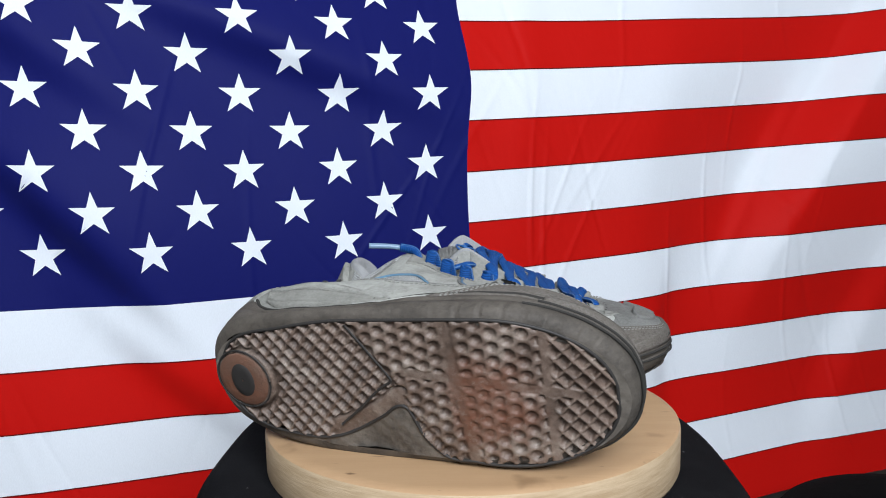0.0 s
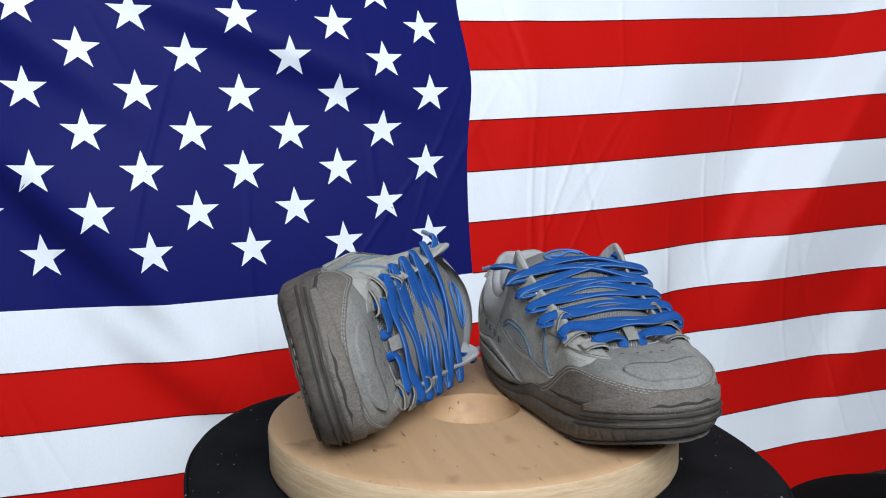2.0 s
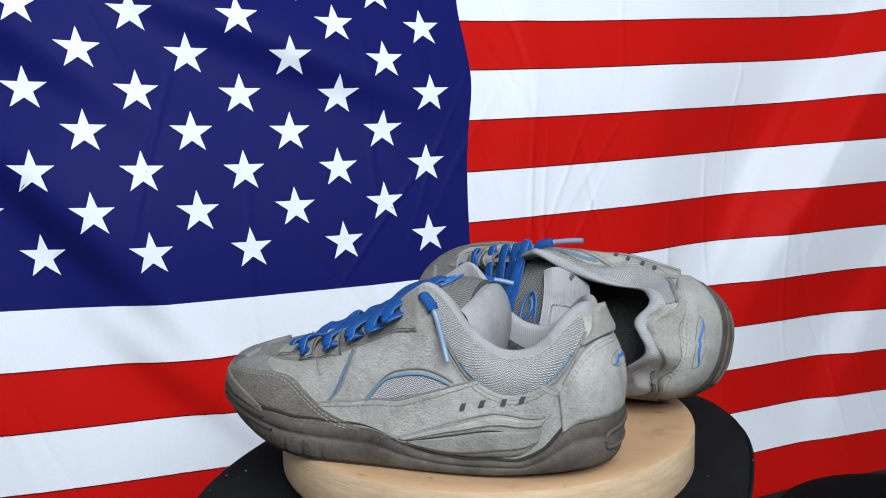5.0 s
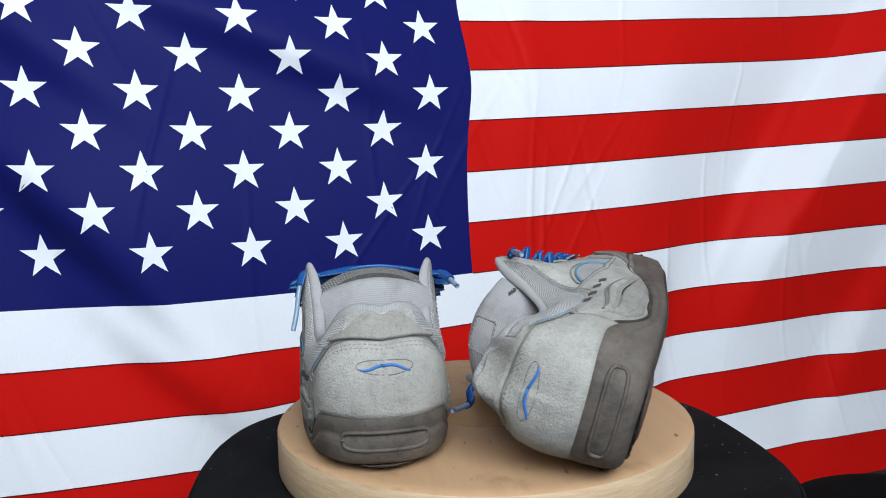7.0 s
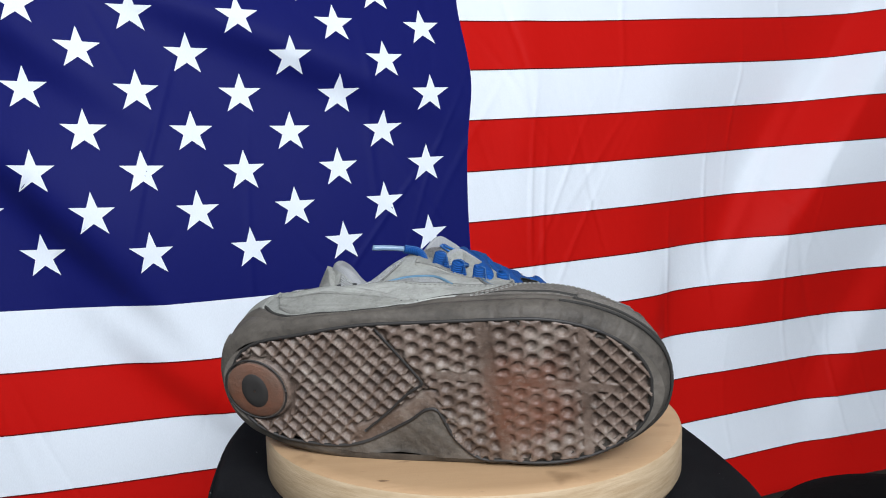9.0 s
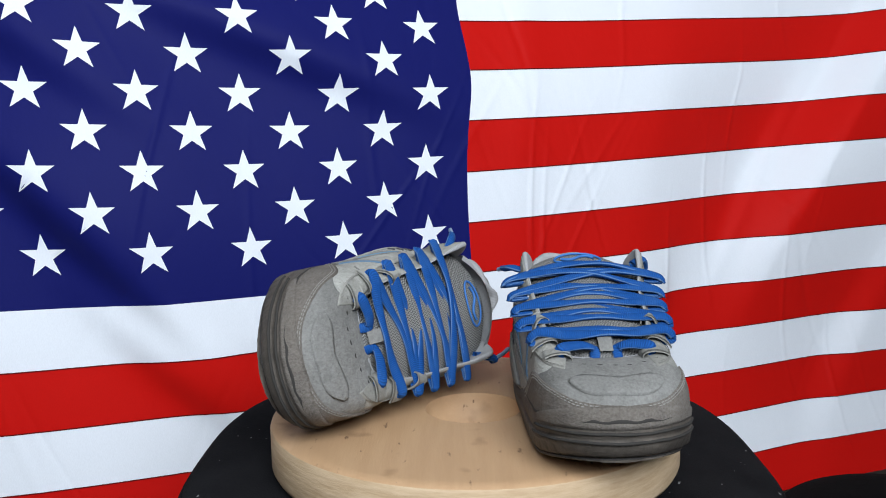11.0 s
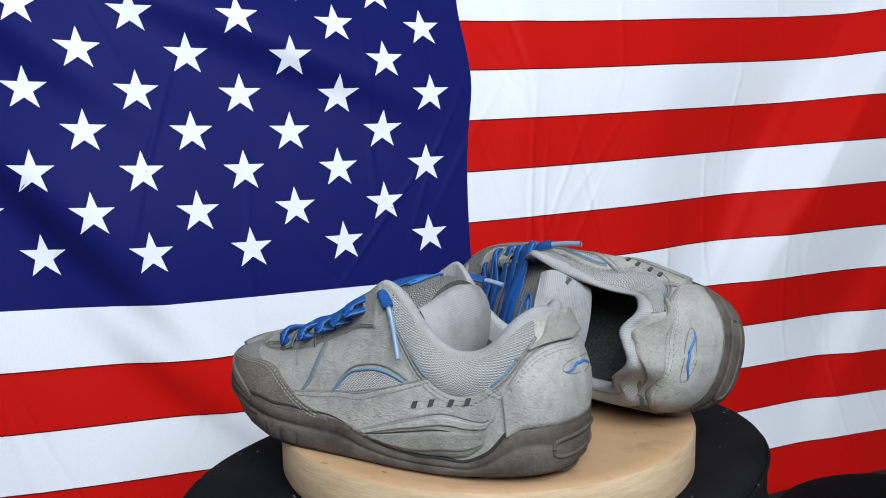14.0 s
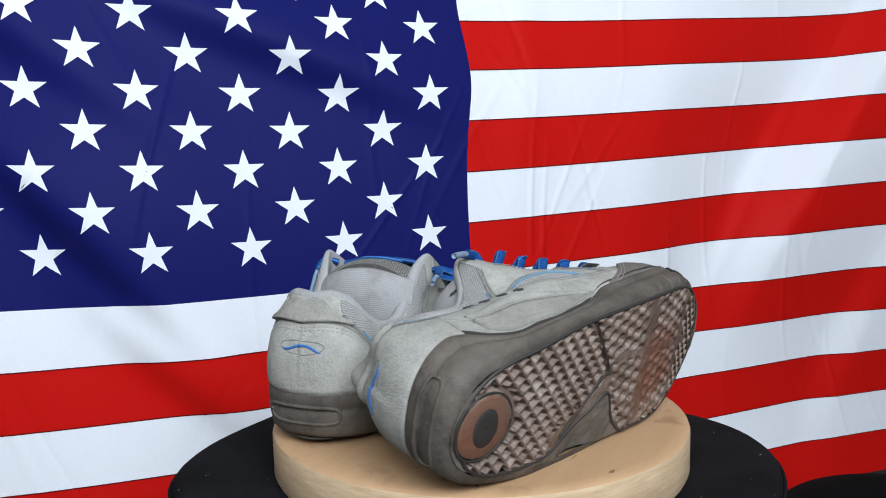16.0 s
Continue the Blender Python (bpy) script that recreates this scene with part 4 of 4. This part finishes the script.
def build_laces(shoe, style):
    rng = random.Random(5 + style)
    for sd in (1, -1):
        for i in range(6):
            p, n = eye_at(i, sd)
            e1 = np.array([1.0, 0, 0]) - n * n[0]
            e1 /= np.linalg.norm(e1)
            e2 = np.cross(n, e1)
            if i < 3:
                # suede loop that carries the lace
                w = np.linspace(-1, 1, 7)
                t = np.linspace(0, 1, 14)
                inward = e2 if e2[1] * sd < 0 else -e2
                prof = [(-0.011, -0.001), (-0.007, 0.0016), (-0.002, 0.0034), (0.003, 0.0040), (0.007, 0.0026), (0.0085, -0.001), (0.008, -0.004), (0.005, -0.006)]
                pr = spline(np.column_stack([np.linspace(0, 1, len(prof)), prof]), t)
                Q = p + inward * pr[:, None, :1] + n * pr[:, None, 1:] + e1 * (w[None, :, None] * 0.0062)
                lo = Q - n * 0.0016
                V = np.concatenate([Q.reshape(-1, 3), lo.reshape(-1, 3)])
                f1 = grid_faces(14, 7)
                f2 = grid_faces(14, 7, flip=True) + 98
                rim = [(i0 * 7, (i0 + 1) * 7, (i0 + 1) * 7 + 98, i0 * 7 + 98) for i0 in range(13)] + [(i0 * 7 + 6, i0 * 7 + 104, (i0 + 1) * 7 + 104, (i0 + 1) * 7 + 6) for i0 in range(13)]
                shoe.mesh("lace_loop", V, list(map(tuple, f1)) + list(map(tuple, f2)) + rim, M_SUEDE2, np.zeros((len(V), 2)), label="worn suede lace loop")
            else:
                ang = np.linspace(0, 2 * np.pi, 16)
                ring = p - n * 0.0012 + 0.0028 * (np.cos(ang)[:, None] * e1 + np.sin(ang)[:, None] * e2)
                v, f, u = tube(ring, 0.0012, nrm=n)
                shoe.mesh("eyelet", v, f, M_RING if i == 4 and sd < 0 else M_SEAM, u)
    # loop at the vamp's edge between the two ends of the lowest bar
    T, W = np.meshgrid(np.linspace(0.05, 0.16, 8), np.linspace(-0.15, 0.15, 7), indexing="ij")
    Q = tongue_point(T, W) + np.stack([0 * T, 0 * T, 0.0055 * np.sin(np.pi * np.clip((T - 0.01) / 0.18, 0, 1)) + 0.001], -1)
    shoe.mesh("vamp_loop", Q.reshape(-1, 3), grid_faces(8, 7, flip=True), M_VAMP, grid_uv(Q), label="worn grey suede lace loop")
    # perforations across the toe
    for i in range(7):
        yy = -0.034 + 0.0105 * i
        d = (GP[..., 0] - 0.247 + 9 * (yy + 0.003) ** 2) ** 2 + (GP[..., 1] - yy) ** 2 + np.where(GV < 0.4, 1, 0)
        k = np.unravel_index(d.argmin(), d.shape)
        p, n = GP[k], upper_normal(GA[k], GV[k])
        V = np.array([p + n * 0.0003 + 0.0019 * (np.cos(a) * np.array([1.0, 0, 0]) + np.sin(a) * np.cross(n, (1.0, 0, 0))) for a in np.linspace(0, 2 * np.pi, 10, endpoint=False)] + [p - n * 0.001])
        V[:10] += n * 0.0004
        shoe.mesh("perforation", V, [(j, (j + 1) % 10, 10) for j in range(10)] + [tuple(range(10))], M_LINE)
    runs = []
    for i, j, bow, up in PASSES[style]:
        runs.append(lace_run(*eye_at(i, 1), *eye_at(j, -1), up * (0.62 if style == 0 else 0.72), bow + rng.uniform(-0.0015, 0.0015), (0.0085 if style == 0 else 0.003) + rng.uniform(-0.0015, 0.0015), 0.0065 if style == 0 else 0.0055))
    # lowest bar: dives under the vamp's edge between two short pieces
    for s in (1, -1):
        p0, n0 = eye_at(0, s)
        e = tongue_point(np.array(0.10), np.array(0.25 * s)) + np.array([0.003, 0, 0.001])
        t = np.linspace(0, 1, 80)
        pts = np.stack([p0 - n0 * 0.004, p0 + n0 * 0.004, p0 * 0.6 + e * 0.4 + np.array([0, 0, 0.0045]), e * 0.75 + p0 * 0.25 + np.array([0, 0, 0.0035]), e, e - np.array([-0.004, 0, 0.006])])
        runs.append(spline(np.column_stack([np.linspace(0, 1, len(pts)), pts]), t))
    for r in runs:
        n = np.gradient(r, axis=0)
        c = np.array([0.12, -0.004, 0.02])
        nv = r - c
        nv[:, 0] *= 0.3
        L = np.concatenate([[0], np.cumsum(np.linalg.norm(np.diff(r, axis=0), axis=1))])
        rib = 1 + 0.03 * np.sin(L * 2 * math.pi / 0.0019)
        nv = nv + np.array([1.0, 0, 0.2]) * (0.030 * np.sin(L * 70 + 40 * r[0, 0] * 9))[:, None]
        v, f, u = tube(r, 0.0040 * rib + 0.0003 * np.sin(L * 90), 0.0021 * rib, nrm=nv, ring=12)
        shoe.mesh("lace", v, f, M_LACE, u, label="ribbed blue lace")
    # loose ends with aglets
    for pts, k in LOOSE[style]:
        r = spline(np.column_stack([np.linspace(0, 1, len(pts)), np.array(pts, float)]), np.linspace(0, 1, 40))
        c = int(40 * k)
        v, f, u = tube(r[:c + 1], 0.0038, 0.0025, nrm=(0.2, 0.3, 1), ring=10)
        end = shoe.mesh("lace_end", v, f, M_LACE, u, label="loose ribbed blue lace end")
        v, f, u = tube(r[c:], 0.0019, 0.0019, nrm=(0.2, 0.3, 1), ring=8)
        shoe.mesh("aglet", v, f, M_AGLET, u, end, "clear plastic aglet")


LOOSE = {0: [([(0.128, 0.040, 0.115), (0.122, 0.050, 0.118), (0.114, 0.054, 0.108), (0.108, 0.057, 0.090), (0.104, 0.060, 0.078)], 0.45),
             ([(0.128, -0.048, 0.112), (0.122, -0.058, 0.114), (0.112, -0.062, 0.112), (0.100, -0.064, 0.110), (0.092, -0.066, 0.108)], 0.6)],
         1: [([(0.132, 0.042, 0.110), (0.127, 0.051, 0.116), (0.118, 0.055, 0.115), (0.107, 0.059, 0.111), (0.094, 0.063, 0.106)], 0.55),
             ([(0.128, -0.046, 0.112), (0.112, -0.052, 0.120), (0.100, -0.056, 0.116), (0.085, -0.056, 0.120), (0.07, -0.054, 0.124)], 0.6)]}


def build_shoe(m, style, label):
    s = Shoe(m, label)
    build_sole(s)
    build_upper(s)
    build_tongue(s)
    build_laces(s, style)
    return s.root


# ---- the room ----
FLAG_O = Vector((-0.00672, 0.49280, 0.57491))
BACK = 0.18                        # wall behind the flag, from the flag's middle


def room_box(name, lo, hi, mat, label, category=""):
    bm = bmesh.new()
    box(bm, lo, hi)
    me = bpy.data.meshes.new(name)
    bm.to_mesh(me)
    bm.free()
    me.materials.append(mat)
    ob = tagged(new(name, me), label, category or name.split("_")[0], kind="structure")
    ob.matrix_world = Matrix.Translation((FLAG_O.x, FLAG_O.y, 0)) @ ROOM
    return ob


X0, X1, Y0, Y1, H = -1.9, 1.9, -2.4, BACK, 2.65
WX = (-1.42, 0.24, 1.4, 2.5)       # window opening behind the camera: x from, x to, z from, z to
room_box("floor", (X0 - 0.1, Y0 - 0.1, -0.1), (X1 + 0.1, Y1 + 0.1, 0), M_FLOOR, "plain grey floor of the room")
room_box("ceiling", (X0 - 0.1, Y0 - 0.1, H), (X1 + 0.1, Y1 + 0.1, H + 0.1), M_CEIL, "plain white painted ceiling")
room_box("wall_north", (X0 - 0.1, Y1, 0), (X1 + 0.1, Y1 + 0.1, H), M_WALL, "plain pale grey wall behind the flag")
room_box("wall_east", (X1, Y0, 0), (X1 + 0.1, Y1, H), M_WALL, "plain pale grey painted wall")
room_box("wall_west", (X0 - 0.1, Y0, 0), (X0, Y1, H), M_WALL, "plain pale grey painted wall")


def window_wall():
    """The wall behind the camera, with its window."""
    me = bpy.data.meshes.new("wall_south")
    bm = bmesh.new()
    x0, x1, z0, z1 = WX
    for lo, hi in (((X0 - 0.1, Y0 - 0.2, 0), (x0, Y0, H)), ((x1, Y0 - 0.2, 0), (X1 + 0.1, Y0, H)), ((x0, Y0 - 0.2, 0), (x1, Y0, z0)), ((x0, Y0 - 0.2, z1), (x1, Y0, H))):
        box(bm, lo, hi)
    bm.to_mesh(me)
    bm.free()
    me.materials.append(M_WALL)
    ob = tagged(new("wall_south", me), "plain painted wall with a wide window opening", "wall", kind="structure")
    ob.matrix_world = R0


R0 = Matrix.Translation((FLAG_O.x, FLAG_O.y, 0)) @ ROOM
window_wall()
wc = R0 @ Vector(((WX[0] + WX[1]) / 2, Y0 - 0.05, (WX[2] + WX[3]) / 2))
window_lamp("window_light", wc, R0 @ Vector(((WX[0] + WX[1]) / 2, 0, (WX[2] + WX[3]) / 2 - 0.6)), WX[1] - WX[0], WX[3] - WX[2], 91.0, (0.905, 0.962, 1.038))

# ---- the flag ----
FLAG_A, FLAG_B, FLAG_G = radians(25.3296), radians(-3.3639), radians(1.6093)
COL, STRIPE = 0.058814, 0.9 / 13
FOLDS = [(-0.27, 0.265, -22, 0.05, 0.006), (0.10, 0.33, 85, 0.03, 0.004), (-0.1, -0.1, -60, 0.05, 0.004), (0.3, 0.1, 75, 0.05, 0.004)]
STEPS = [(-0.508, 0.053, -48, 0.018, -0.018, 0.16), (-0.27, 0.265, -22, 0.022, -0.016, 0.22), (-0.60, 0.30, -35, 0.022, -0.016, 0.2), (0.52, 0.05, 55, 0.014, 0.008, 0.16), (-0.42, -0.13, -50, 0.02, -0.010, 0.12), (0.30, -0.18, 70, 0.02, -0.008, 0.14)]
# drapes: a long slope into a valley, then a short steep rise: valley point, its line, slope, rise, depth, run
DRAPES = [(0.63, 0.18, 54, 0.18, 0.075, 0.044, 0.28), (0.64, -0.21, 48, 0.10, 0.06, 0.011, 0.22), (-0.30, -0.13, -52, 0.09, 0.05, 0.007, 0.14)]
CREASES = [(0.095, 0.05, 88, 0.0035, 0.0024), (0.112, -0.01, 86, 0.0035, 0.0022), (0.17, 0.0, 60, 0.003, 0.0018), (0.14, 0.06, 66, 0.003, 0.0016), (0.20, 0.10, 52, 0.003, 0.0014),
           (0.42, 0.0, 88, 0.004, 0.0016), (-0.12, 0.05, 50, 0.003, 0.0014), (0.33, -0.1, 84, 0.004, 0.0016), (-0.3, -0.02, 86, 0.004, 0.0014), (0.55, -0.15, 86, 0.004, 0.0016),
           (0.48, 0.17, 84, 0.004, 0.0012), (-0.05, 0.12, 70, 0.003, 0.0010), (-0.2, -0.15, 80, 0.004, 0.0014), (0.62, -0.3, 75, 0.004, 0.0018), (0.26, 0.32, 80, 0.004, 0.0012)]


# fine creases scattered over the cloth
_r = random.Random(11)
CREASES += [(_r.uniform(-0.68, 0.72), _r.uniform(-0.4, 0.4), _r.uniform(45, 130), _r.uniform(0.0025, 0.007), _r.choice((1, -1)) * _r.uniform(0.0006, 0.0016)) for _k in range(34)]


def flag_point(u, v, lift=0.0):
    u, v = np.broadcast_arrays(np.asarray(u, float), np.asarray(v, float))
    e1 = np.array([math.cos(FLAG_A) * math.cos(FLAG_G), math.sin(FLAG_A) * math.cos(FLAG_G), math.sin(FLAG_G)])
    n = np.array([-math.sin(FLAG_A) * math.cos(FLAG_B), math.cos(FLAG_A) * math.cos(FLAG_B), math.sin(FLAG_B)])
    n = n - (n @ e1) * e1
    n /= np.linalg.norm(n)
    e2 = np.cross(e1, n)
    e2 = e2 if e2[2] > 0 else -e2
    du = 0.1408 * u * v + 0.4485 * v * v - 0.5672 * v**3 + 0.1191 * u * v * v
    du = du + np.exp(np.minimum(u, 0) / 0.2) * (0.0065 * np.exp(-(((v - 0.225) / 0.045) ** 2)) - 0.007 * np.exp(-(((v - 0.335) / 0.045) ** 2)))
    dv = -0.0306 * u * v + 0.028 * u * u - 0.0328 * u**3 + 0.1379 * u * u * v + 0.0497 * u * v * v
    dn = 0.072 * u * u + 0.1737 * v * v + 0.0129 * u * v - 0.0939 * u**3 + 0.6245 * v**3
    w = -lift + 0 * u
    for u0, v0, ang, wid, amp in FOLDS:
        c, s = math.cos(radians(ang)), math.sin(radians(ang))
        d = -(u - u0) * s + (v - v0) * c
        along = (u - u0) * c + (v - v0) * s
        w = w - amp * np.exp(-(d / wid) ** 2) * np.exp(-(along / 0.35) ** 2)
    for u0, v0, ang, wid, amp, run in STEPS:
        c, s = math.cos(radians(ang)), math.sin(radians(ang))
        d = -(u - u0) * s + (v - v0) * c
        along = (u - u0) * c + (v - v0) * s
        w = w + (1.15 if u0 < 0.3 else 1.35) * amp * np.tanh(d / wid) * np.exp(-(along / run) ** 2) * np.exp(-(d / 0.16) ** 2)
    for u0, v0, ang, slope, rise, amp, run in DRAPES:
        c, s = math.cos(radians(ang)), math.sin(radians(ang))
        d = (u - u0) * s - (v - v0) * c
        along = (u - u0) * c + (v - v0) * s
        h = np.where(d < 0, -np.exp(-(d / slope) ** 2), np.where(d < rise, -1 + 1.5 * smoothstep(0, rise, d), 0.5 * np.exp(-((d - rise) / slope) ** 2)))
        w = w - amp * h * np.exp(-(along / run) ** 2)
    for u0, v0, ang, wid, amp in CREASES:
        c, s = math.cos(radians(ang)), math.sin(radians(ang))
        d = -(u - u0) * s + (v - v0) * c
        along = (u - u0) * c + (v - v0) * s
        w = w - amp * np.exp(-(d / wid) ** 2) * np.exp(-(along / 0.12) ** 2)
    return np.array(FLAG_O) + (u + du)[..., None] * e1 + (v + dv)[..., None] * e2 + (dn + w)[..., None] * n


def flag_patch(name, u0, u1, v0, v1, nu, nv, mat, parent, label="", lift=0.0):
    U, V = np.meshgrid(np.linspace(u0, u1, nu), np.linspace(v0, v1, nv), indexing="ij")
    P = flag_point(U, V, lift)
    return link_part(name, mesh_of(name, P.reshape(-1, 3), grid_faces(nu, nv, flip=False), mat, np.stack([U, V], -1).reshape(-1, 2)), parent, label)


def build_flag():
    flag = tagged(new("flag"), "large red, white and blue polyester flag hanging on the wall", "flag")
    left, right = -12 * COL, 0.86
    for k in range(13):
        v0 = k * STRIPE - 0.45
        flag_patch("stripe", left if k < 6 else 0.0, right, v0, v0 + STRIPE, 620 if k < 6 else 340, 13, M_RED if k % 2 == 0 else M_WHITE, flag, "red stripe" if k % 2 == 0 else "white stripe")
    # dark strips on the stripe joins, coloured as the shade under each seam's fold
    for k in range(1, 13):
        v0 = k * STRIPE - 0.45
        flag_patch("stripe_seam_shade", left if k < 6 else 0.0, right, v0 - 0.0007, v0 + 0.0007, 400 if k < 6 else 240, 2, M_FELL_SHADE, flag, "dark strip for the shade under a felled seam", 0.0008)
    canton = flag_patch("canton", left, 0.0, 6 * STRIPE - 0.45, 0.45, 280, 180, M_NAVY, flag, "navy blue canton")
    for r in range(1, 10):
        for c in range(1, 12):
            if (r + c) % 2:
                continue
            u0, v0 = (c - 12) * COL, (6.86 + (9 - r) * 0.68) * STRIPE - 0.45
            v0 -= 0.0085 * float(smoothstep(0.13, 0.36, v0)) * float(smoothstep(-0.34, -0.08, u0))
            # a five-pointed star as a fine fan, laid on the cloth
            R, q = 0.0262, 0.0262 * 0.382
            corner = [(u0 + (R if i % 2 == 0 else q) * math.sin(i * math.pi / 5), v0 + (R if i % 2 == 0 else q) * math.cos(i * math.pi / 5)) for i in range(10)]
            edge = []
            for i in range(10):
                a, b = np.array(corner[i]), np.array(corner[(i + 1) % 10])
                edge += [a + (b - a) * t for t in (0, 0.34, 0.67)]
            edge = np.array(edge)
            cen = np.array([u0, v0])
            pts = np.concatenate([[cen], cen + (edge - cen) * 0.5, edge])
            m = len(edge)
            F = [(0, 1 + (i + 1) % m, 1 + i) for i in range(m)] + [(1 + i, 1 + (i + 1) % m, 1 + m + (i + 1) % m, 1 + m + i) for i in range(m)]
            P = flag_point(pts[:, 0], pts[:, 1], 0.0009)
            link_part("star", mesh_of("star", P, F, M_WHITE, pts), canton, "white star")
    return flag


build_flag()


# ---- turntable, chair ----
TOP, THICK, RAD = 0.508, 0.036, 0.1642


def lathe(rows, n=96, name="", mat=None, parent=None, label="", squash=None):
    ang = np.linspace(0, 2 * np.pi, n, endpoint=False)
    r, z = np.array(rows, float).T
    f = np.ones(n) if squash is None else squash(ang)
    P = np.stack([r[None] * (np.cos(ang) * f)[:, None], r[None] * (np.sin(ang) * f)[:, None], np.broadcast_to(z[None], (n, len(r)))], -1)
    return link_part(name, mesh_of(name, P.reshape(-1, 3), grid_faces(n, len(r), closed_n=True), mat, grid_uv(P)), parent, label)


def build_disc():
    d = tagged(new("wooden_disc"), "thick round wooden disc with a centre hole", "wooden disc")
    h = 0.0395
    lathe([(h, 0), (RAD - 0.012, 0), (RAD - 0.003, -0.0002), (RAD - 0.0008, -0.0016)], 128, "face", M_WOOD, d, "pale plywood face")
    lathe([(RAD - 0.0008, -0.0016), (RAD, -0.004), (RAD, -THICK + 0.004), (RAD - 0.002, -THICK), (0.002, -THICK)], 128, "rim", M_WOODRIM, d, "sanded pale wooden rim")
    lathe([(0.001, -0.03), (h - 0.002, -0.03), (h - 0.0008, -0.004), (h, 0)], 64, "hole", M_WOOD, d, "turned wooden hole")
    return d


def build_chair():
    c = tagged(new("swivel_stool"), "black fabric swivel stool with lint on its seat", "stool")
    R = 0.2307
    sq = lambda a: (np.abs(np.cos(a) / 0.897) ** 2.83 + np.abs(np.sin(a)) ** 2.83) ** (-1 / 2.83)
    seat = lathe([(0.001, 0.0), (0.10, 0.0), (0.165, 0.0), (R - 0.016, 0), (R - 0.006, -0.0015), (R - 0.001, -0.0055), (R + 0.0015, -0.014), (R + 0.002, -0.035), (R, -0.052), (R - 0.012, -0.06), (0.001, -0.062)], 160, "seat", M_SEAT, c, "black fabric seat cushion", sq)
    # the cushion's worn edge dips on one side and swells on the other
    for v in seat.data.vertices:
        v.co.z += (-0.0416 * v.co.x - 0.0109 * v.co.y) * float(smoothstep(0.14, 0.20, math.hypot(v.co.x, v.co.y)))
    r = (R + 0.0022) * sq(np.linspace(0, 2 * np.pi, 161))
    a = np.linspace(0, 2 * np.pi, 161)
    for z in (-0.012, -0.050):
        ring = np.column_stack([r * np.cos(a), r * np.sin(a), z - 0.0416 * r * np.cos(a) - 0.0109 * r * np.sin(a)])
        v, f, u = tube(ring, 0.0016)
        link_part("piping", mesh_of("piping", v, f, M_SEAT, u), seat)
    lathe([(0.001, -0.06), (0.16, -0.062), (0.15, -0.075), (0.001, -0.076)], 48, "seat_plate", M_PLASTIC, c)
    lathe([(0.028, -0.076), (0.028, -0.25), (0.022, -0.25), (0.022, -0.40), (0.001, -0.40)], 32, "column", M_PLASTIC, c)
    lathe([(0.001, -0.36), (0.05, -0.37), (0.2, -0.455), (0.21, -0.4715), (0.001, -0.4715)], 64, "base", M_PLASTIC, c)
    return c


disc = build_disc()
stool = build_chair()


def build_case():
    c = tagged(new("black_case"), "rounded black case on the floor below the flag", "case")
    lathe([(0.001, 0.245), (0.08, 0.2445), (0.14, 0.240), (0.18, 0.229), (0.198, 0.205), (0.202, 0.05), (0.195, 0.0), (0.001, 0.0)], 64, "body", M_BAG, c)
    return c


case = build_case()
case.matrix_world = pose(0.57, 0.38, -0.0) @ Matrix.Diagonal((1, 1, 0.97, 1))

left_shoe = build_shoe(1, 0, "worn grey suede skate shoe, blue laces, upright on wooden disc")
right_shoe = build_shoe(-1, 1, "worn grey suede skate shoe, blue laces, lying on its side")


def frame_of(origin, fwd, up):
    x = Vector(fwd).normalized()
    z = Vector(up)
    z = (z - z.dot(x) * x).normalized()
    y = z.cross(x)
    return Matrix.Translation(origin) @ Matrix((x, y, z)).transposed().to_4x4()


LEFT_AT = frame_of((-0.1327, 0.0805, TOP + 0.001), (0.9990, 0.0450, 0.0), (0, 0, 1))
RIGHT_AT = frame_of((-0.1990, -0.0712, 0.5556), (0.9430, -0.3300, 0.0420), (0.3100, 0.9160, 0.2540))


def motions():
    T = np.arange(0, 16.01, 0.25)
    A = spline(np.column_stack([np.arange(0, 16.01, 0.5), SPIN]), T)[:, 0]
    for thing, at in ((disc, pose(-0.0055, -0.0035, TOP)), (stool, pose(-0.0036, -0.0019, TOP - THICK - 0.001)), (left_shoe, LEFT_AT), (right_shoe, RIGHT_AT)):
        axle = pose(0.001, 0.008, 0) if thing is stool else pose(0, 0, 0)
        walk(thing, [(float(t), axle @ Matrix.Rotation(radians(float(a)), 4, "Z") @ at) for t, a in zip(T, A)])


motions()
